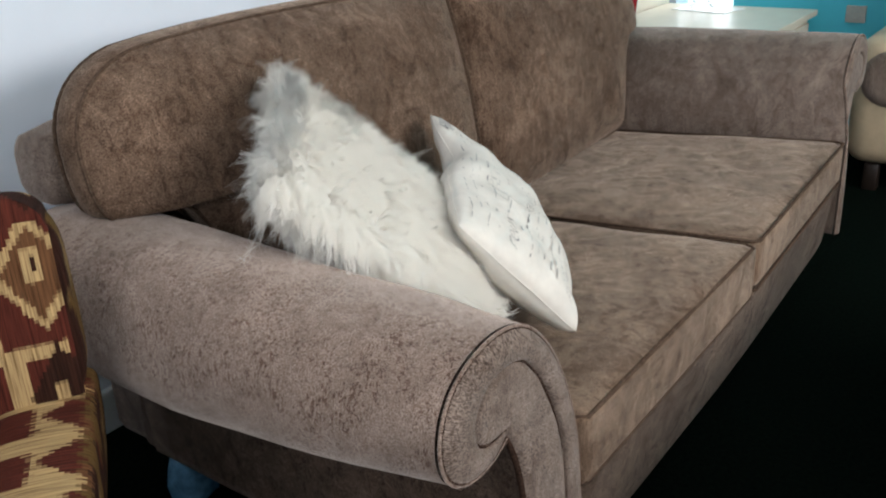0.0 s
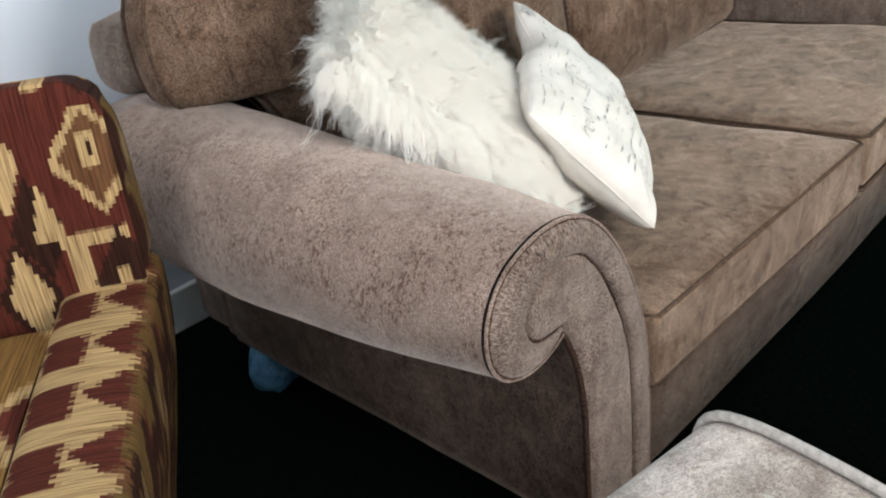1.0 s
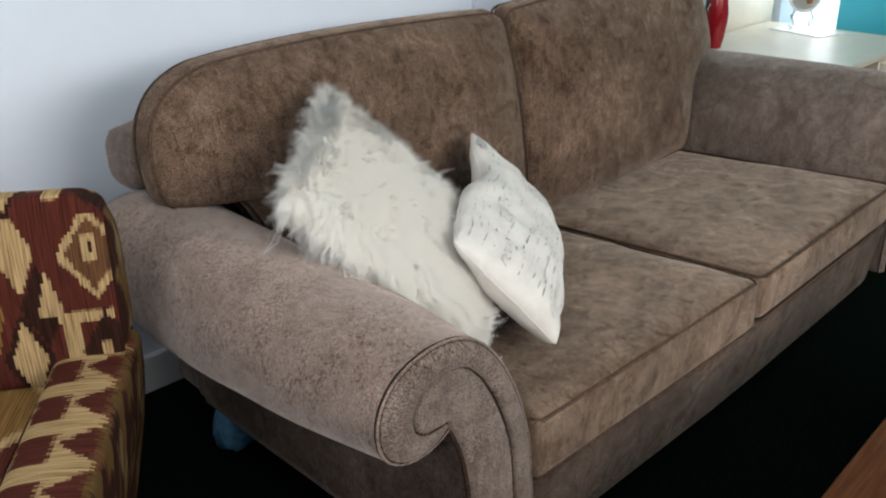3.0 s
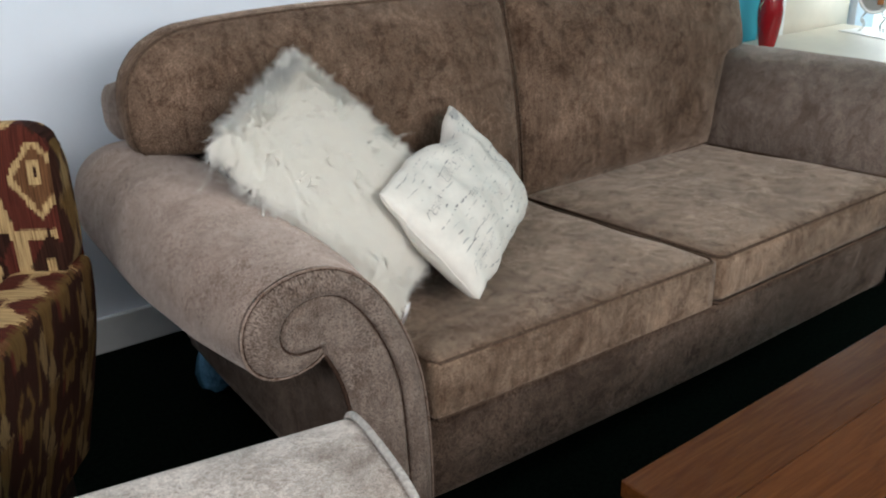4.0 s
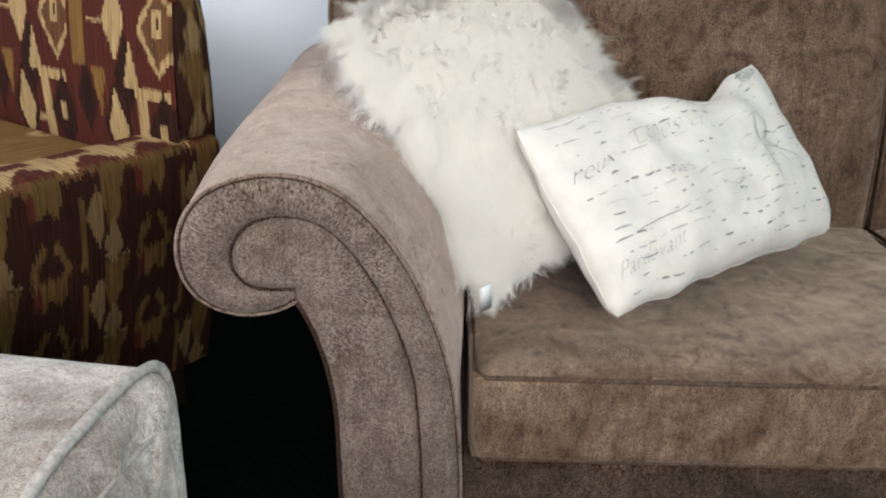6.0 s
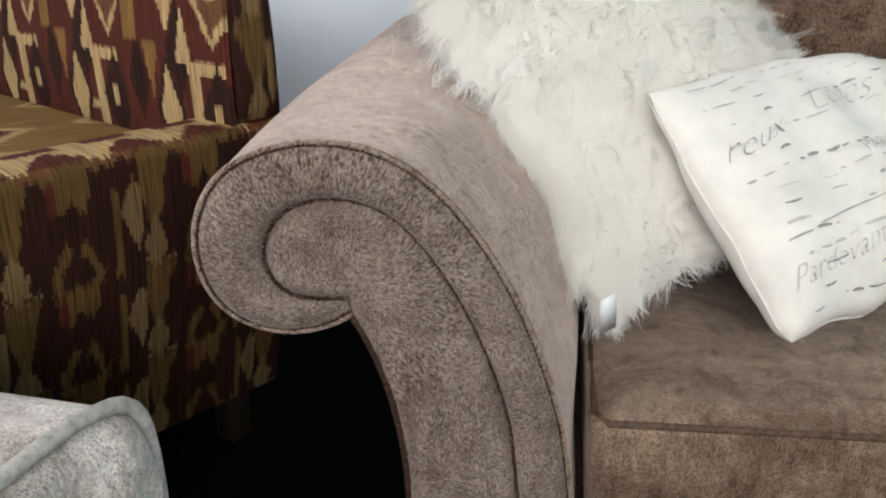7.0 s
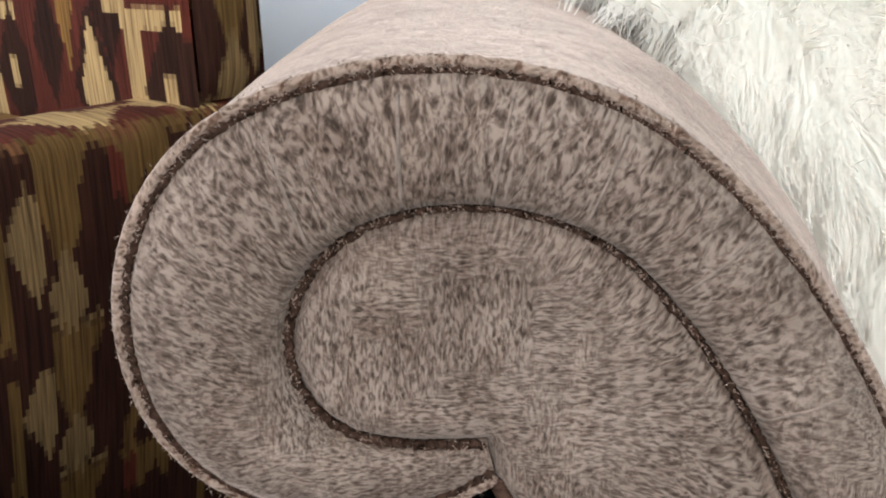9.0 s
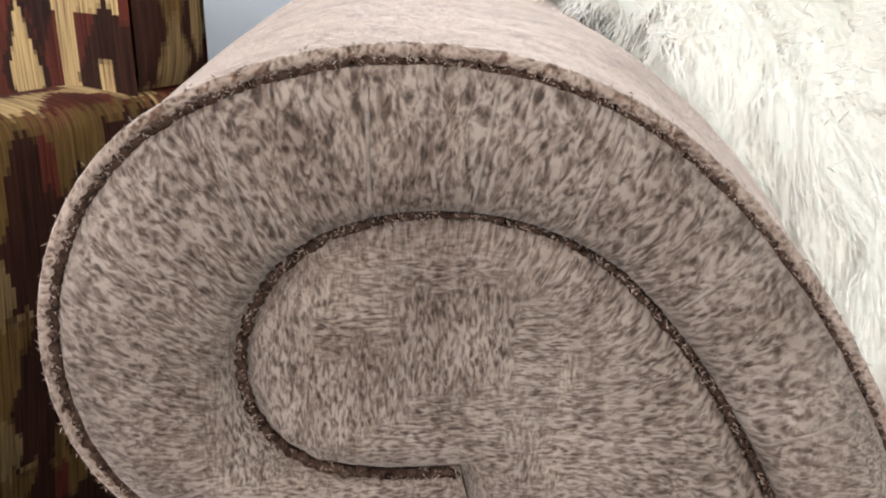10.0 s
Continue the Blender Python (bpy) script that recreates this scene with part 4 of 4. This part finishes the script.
place, run = strip(sec, (CW - 0.024, 0, 0))


def back_place(s, t):
    p = place(s, t)
    k = min(1, min(s, 1 - s) / 0.05)
    mid = Vector((p.x, 0.05, p.z - 0.02 if p.z > 0.8 else p.z))
    q = mid.lerp(p, 0.8 + 0.2 * math.sqrt(max(0, 1 - (1 - k) ** 2)))
    gap = min(0.05, min(s, 1 - s) * CW)
    q.z = min(q.z, BACK_Z - 0.05 + math.sqrt(0.05 ** 2 - (0.05 - gap) ** 2))
    return q


woven("backrest", 172, 170, back_place, lambda u, v: weave_colour(CW - u + 0.01, 0.4 - v + 0.29), (CW, run), chair, feather=0.0014)


def ring_side(x, pts, name, colour, nu=60, nv=60, bulge=0.012, offset=(0, 0), crown=0.0):
    """A padded flat side in the plane x, spanning (y0, z0, y1, z1)."""
    y0, z0, y1, z1 = pts

    def side_place(s, t):
        e = (1 - (2 * s - 1) ** 6) * (1 - (2 * t - 1) ** 6)
        top = z1 - (crown * abs(2 * s - 1) ** 3 if crown else 0)
        return Vector((x + bulge * e, y0 + (y1 - y0) * s, z0 + (top - z0) * t))
    return woven(name, nu, nv, side_place, colour, (abs(y1 - y0), z1 - z0), chair, offset)


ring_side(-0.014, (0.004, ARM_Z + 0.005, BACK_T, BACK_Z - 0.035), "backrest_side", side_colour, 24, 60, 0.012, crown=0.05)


def chair_arm(x0, x1, name):
    inset = 0.08 if x1 == 0 else 0.0
    sec = bezier([(x1 - inset, 0, 0.1), (x1 - 0.6 * inset, 0, 0.25), (x1, 0, 0.4), (x1, 0, ARM_Z - 0.02), (x1, 0, ARM_Z - 0.004), (x1 - 0.006, 0, ARM_Z), (x1 - 0.022, 0, ARM_Z + 0.003), (x1 - 0.05, 0, ARM_Z + 0.006),
                  (x0 + 0.04, 0, ARM_Z + 0.006), (x0 + 0.022, 0, ARM_Z), (x0 + 0.004, 0, ARM_Z - 0.006), (x0, 0, ARM_Z - 0.02), (x0, 0, ARM_Z - 0.05), (x0, 0, 0.45), (x0, 0, 0.35), (x0, 0, 0.3)], 8)
    place, run = strip([Vector((p.x, BACK_T, p.z)) for p in sec], (0, -ARM_L - BACK_T, 0))
    h = 0.455

    def colour(u, v):
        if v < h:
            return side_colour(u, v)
        c, b = (v - h) / 0.14, (u + 0.03) / 0.105 % 1.0
        if c > 1.1:
            return weave_colour(v, u)
        if c < 0.1:
            return SHADED_GOLD if b < 0.6 else RUST
        return BURGUNDY if (0.52 < c < 0.92 and 0.22 < b < 0.86) or (c < 0.46 and abs(b - 0.45) < 0.5 * (1 - c / 0.5)) else CREAM_W
    ob = woven(name, 200, 130, place, colour, (ARM_L + BACK_T, run), chair, feather=0.0018, streak=1.2)
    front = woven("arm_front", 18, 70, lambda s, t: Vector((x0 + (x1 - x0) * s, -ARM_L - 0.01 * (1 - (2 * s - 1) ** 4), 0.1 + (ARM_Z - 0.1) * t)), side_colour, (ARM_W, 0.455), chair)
    front.parent = ob
    return ob


plain_piping = plain("dark_woven_piping", (0.1, 0.035, 0.02), 0.8, 0.4, 90)
chair_arm(-ARM_W, 0.0, "arm")
chair_arm(-CW, -CW + ARM_W, "arm")
part("seat_base", box((-CW + ARM_W, -ARM_L + 0.02, 0.1), (-ARM_W, BACK_T, 0.34), 0.01), plain_piping, chair)
seat = bezier([(0, -0.02, 0.36), (0, -0.02, 0.49), (0, -0.02, 0.525), (0, -0.06, 0.535), (0, -0.2, 0.545), (0, -0.4, 0.545), (0, -ARM_L + 0.02, 0.53), (0, -ARM_L - 0.02, 0.52), (0, -ARM_L - 0.02, 0.48), (0, -ARM_L - 0.02, 0.34)], 10)
place, run = strip([Vector((-CW + ARM_W - 0.003, p.y, p.z)) for p in seat], (CW - 2 * ARM_W + 0.006, 0, 0))
woven("seat_cushion", 80, 100, place, lambda u, v: BURGUNDY if abs(u / 0.2 % 1 - 0.5) + abs(v / 0.26 % 1 - 0.5) < 0.3 else CREAM_W if abs(u / 0.2 % 1 - 0.5) + abs(v / 0.26 % 1 - 0.5) < 0.4 else (0.2, 0.115, 0.038), (CW - 2 * ARM_W, run), chair)
for x in (-0.13, -CW + 0.06):
    for y in (-ARM_L + 0.06, BACK_T - 0.06):
        part("leg", box((x - 0.022, y - 0.022, 0), (x + 0.022, y + 0.022, 0.1), 0.003), DARK_WOOD, chair)

# ---------------------------------------------------------------- the desk in the corner
DESK_Z = 0.55
desk = thing("desk", "low cream painted desk with a drawer pedestal in the corner", "desk")
part("top", box((2.4, 0.5, DESK_Z - 0.025), (3.24, 1.17, DESK_Z), 0.004), CREAM, desk, smooth=False)
part("pedestal", box((2.92, 0.53, 0.0), (3.21, 1.15, DESK_Z - 0.025), 0.004), CREAM, desk, smooth=False)
part("side_panel", box((2.44, 0.54, 0.0), (2.465, 1.15, DESK_Z - 0.025), 0.003), CREAM, desk, smooth=False)
part("back_panel", box((2.465, 1.12, 0.2), (2.92, 1.135, DESK_Z - 0.025)), CREAM, desk, smooth=False)
for z in (0.06, 0.21, 0.36):
    drawer = part("drawer", box((2.935, 0.518, z), (3.195, 0.532, z + 0.14), 0.004), CREAM, desk, smooth=False)
    bm = lathe([(0.006, 0), (0.006, 0.01), (0.012, 0.014), (0.012, 0.02), (0.005, 0.024)], 12)
    bmesh.ops.transform(bm, matrix=pose(3.065, 0.518, z + 0.07, 90), verts=bm.verts)
    part("knob", bm, CREAM, drawer)

vase = thing("vase", "tall dark red glazed vase on the cream desk", "vase")
vase.location = (2.548, 1.053, DESK_Z)
part("body", lathe([(0.03, 0), (0.032, 0.004), (0.04, 0.045), (0.048, 0.105), (0.049, 0.14), (0.042, 0.195), (0.033, 0.234), (0.032, 0.24), (0.028, 0.24), (0.03, 0.215)]), RED_GLASS, vase)

plant = thing("plant_sprig", "leafy green sprig standing in the red vase", "plant")
plant.location = (2.548, 1.053, DESK_Z + 0.225)
rng = random.Random(3)
for i in range(4):
    lean = Vector((0.25 + 0.25 * i + rng.uniform(-0.1, 0.1), -0.1 - 0.2 * rng.random(), 1)).normalized()
    path = [lean * (0.24 * s) + Vector((0.05 * s * s, -0.03 * s * s, -0.02 * s * s)) for s in (-0.4, 0, 0.3, 0.6, 1)]
    part("stem", tube(path, 0.0025, sides=6), STEM, plant)
    for j in range(7):
        base = path[2].lerp(path[4], j / 6)
        d = Vector((rng.uniform(-0.3, 1), rng.uniform(-1, 0.4), rng.uniform(-0.5, 0.6))).normalized()
        side = d.cross(Vector((0, 0, 1))).normalized()
        bm = bmesh.new()
        mids, left, right = [], [], []
        for s in (0, 0.25, 0.55, 0.8, 1):
            c = base + d * 0.075 * s + Vector((0, 0, -0.022 * s * s))
            w = 0.024 * math.sin(math.pi * min(0.97, s * 0.9 + 0.08))
            mids.append(bm.verts.new(c)), left.append(bm.verts.new(c + side * w + Vector((0, 0, 0.004)))), right.append(bm.verts.new(c - side * w + Vector((0, 0, 0.004))))
        for q in range(4):
            bm.faces.new((mids[q], mids[q + 1], left[q + 1], left[q])), bm.faces.new((right[q], right[q + 1], mids[q + 1], mids[q]))
        part("leaf", bm, LEAF, plant)

lantern = thing("lantern", "round white candle lantern with loop handle and curled legs", "lantern")
lantern.matrix_world = pose(3.13, 0.965, DESK_Z + 0.004, 0, 0, 28)
AMBER = plain("amber_candle_wax", (0.32, 0.13, 0.04), 0.5, 0.2, 60)
LANTERN_R, LANTERN_Z = 0.068, 0.15
bm = bmesh.new()
sides = 40
ringed = [(LANTERN_R * 0.78, -0.034), (LANTERN_R * 0.9, -0.04), (LANTERN_R, -0.034), (LANTERN_R, 0.034), (LANTERN_R * 0.9, 0.04), (LANTERN_R * 0.78, 0.034)]
loops = [[bm.verts.new((y, r * math.cos(k * math.tau / sides), LANTERN_Z + 1.12 * r * math.sin(k * math.tau / sides))) for k in range(sides)] for r, y in ringed]
for a, b in zip(loops, loops[1:] + loops[:1]):
    for k in range(sides):
        bm.faces.new((a[k], a[(k + 1) % sides], b[(k + 1) % sides], b[k]))
drum = part("drum", bm, SKIRTING, lantern)
for y in (-0.038, 0.036):
    bm = bmesh.new()
    bm.faces.new([bm.verts.new((y, 0.8 * LANTERN_R * math.cos(k * math.tau / sides), LANTERN_Z + 0.9 * LANTERN_R * math.sin(k * math.tau / sides))) for k in range(sides)])
    bmesh.ops.solidify(bm, geom=bm.faces[:], thickness=0.003)
    part("face_plate", bm, SKIRTING, lantern)
part("candle_slot", box((-0.045, -0.032, LANTERN_Z - 0.036), (-0.03, -0.008, LANTERN_Z + 0.034), 0.004), AMBER, lantern, "amber wax showing in a narrow slot")
part("handle", tube([(0, 0.028 * math.cos(q), LANTERN_Z + LANTERN_R * 1.1 + 0.05 * math.sin(q)) for q in np.linspace(-0.1, math.pi + 0.1, 20)], 0.0032), CHROME, lantern)
for sx in (-1, 1):
    for sy in (-1, 1):
        part("leg", tube([(0.028 * sx, 0.03 * sy, LANTERN_Z - LANTERN_R * 1.02), (0.03 * sx, 0.046 * sy, 0.05), (0.03 * sx, 0.03 * sy, 0.028), (0.032 * sx, 0.034 * sy, 0.01), (0.034 * sx, 0.05 * sy, 0.004)], 0.0034, sides=6), CHROME, lantern)

bm = box((-0.1, -0.17, 0), (0.07, 0.09, 0.004))
bmesh.ops.transform(bm, matrix=pose(3.13, 0.96, DESK_Z, 0, 0, -12), verts=bm.verts)
paper = part("paper_sheet", bm, SKIRTING, None, "white sheet of paper lying under the lantern on the desk", False)
tagged(paper, category="paper")
plate = part("wall_socket", box((FAR_X - 0.012, 0.325, 0.49), (FAR_X, 0.405, 0.56), 0.003), SOCKET, None, "small grey socket plate on the turquoise wall", False)
tagged(plate, category="socket")

# ---------------------------------------------------------------- the far armchair
TAN = plain("tan_worn_leather", (0.46, 0.36, 0.24), 0.5, 0.15, 14, bump_strength=0.25, bump_scale=160)
far = thing("far_armchair", "tan armchair with a dark brown scroll front beyond the sofa", "armchair")
part("seat_cushion", soft_box((2.62, -0.75, 0.34), (3.15, -0.02, 0.46), 0.04), FABRIC, far)
for y0, y1 in ((-0.02, 0.2), (-0.97, -0.77)):
    side_arm = part("arm", soft_box((2.6, y0, 0.1), (3.2, y1, 0.56), 0.07), TAN, far)
    bm = lathe([(0.02, -0.004), (0.06, -0.012), (0.085, -0.006), (0.1, 0.01), (0.1, 0.05)], 24)
    bmesh.ops.transform(bm, matrix=Matrix.Translation((2.592, (y0 + y1) / 2 - 0.02, 0.42)) @ pose(0, 0, 0, 0, 90, 0), verts=bm.verts)
    part("scroll", bm, FABRIC, side_arm, "dark brown scroll")
part("backrest", soft_box((3.05, -0.8, 0.1), (3.25, 0.16, 0.85), 0.06), FABRIC, far)
part("seat_base", box((2.64, -0.78, 0.1), (3.1, 0.0, 0.35), 0.01), FABRIC, far)
for x in (2.66, 3.14):
    for y in (-0.88, 0.1):
        part("foot", box((x - 0.025, y - 0.025, 0), (x + 0.025, y + 0.025, 0.1), 0.004), DARK_WOOD, far)
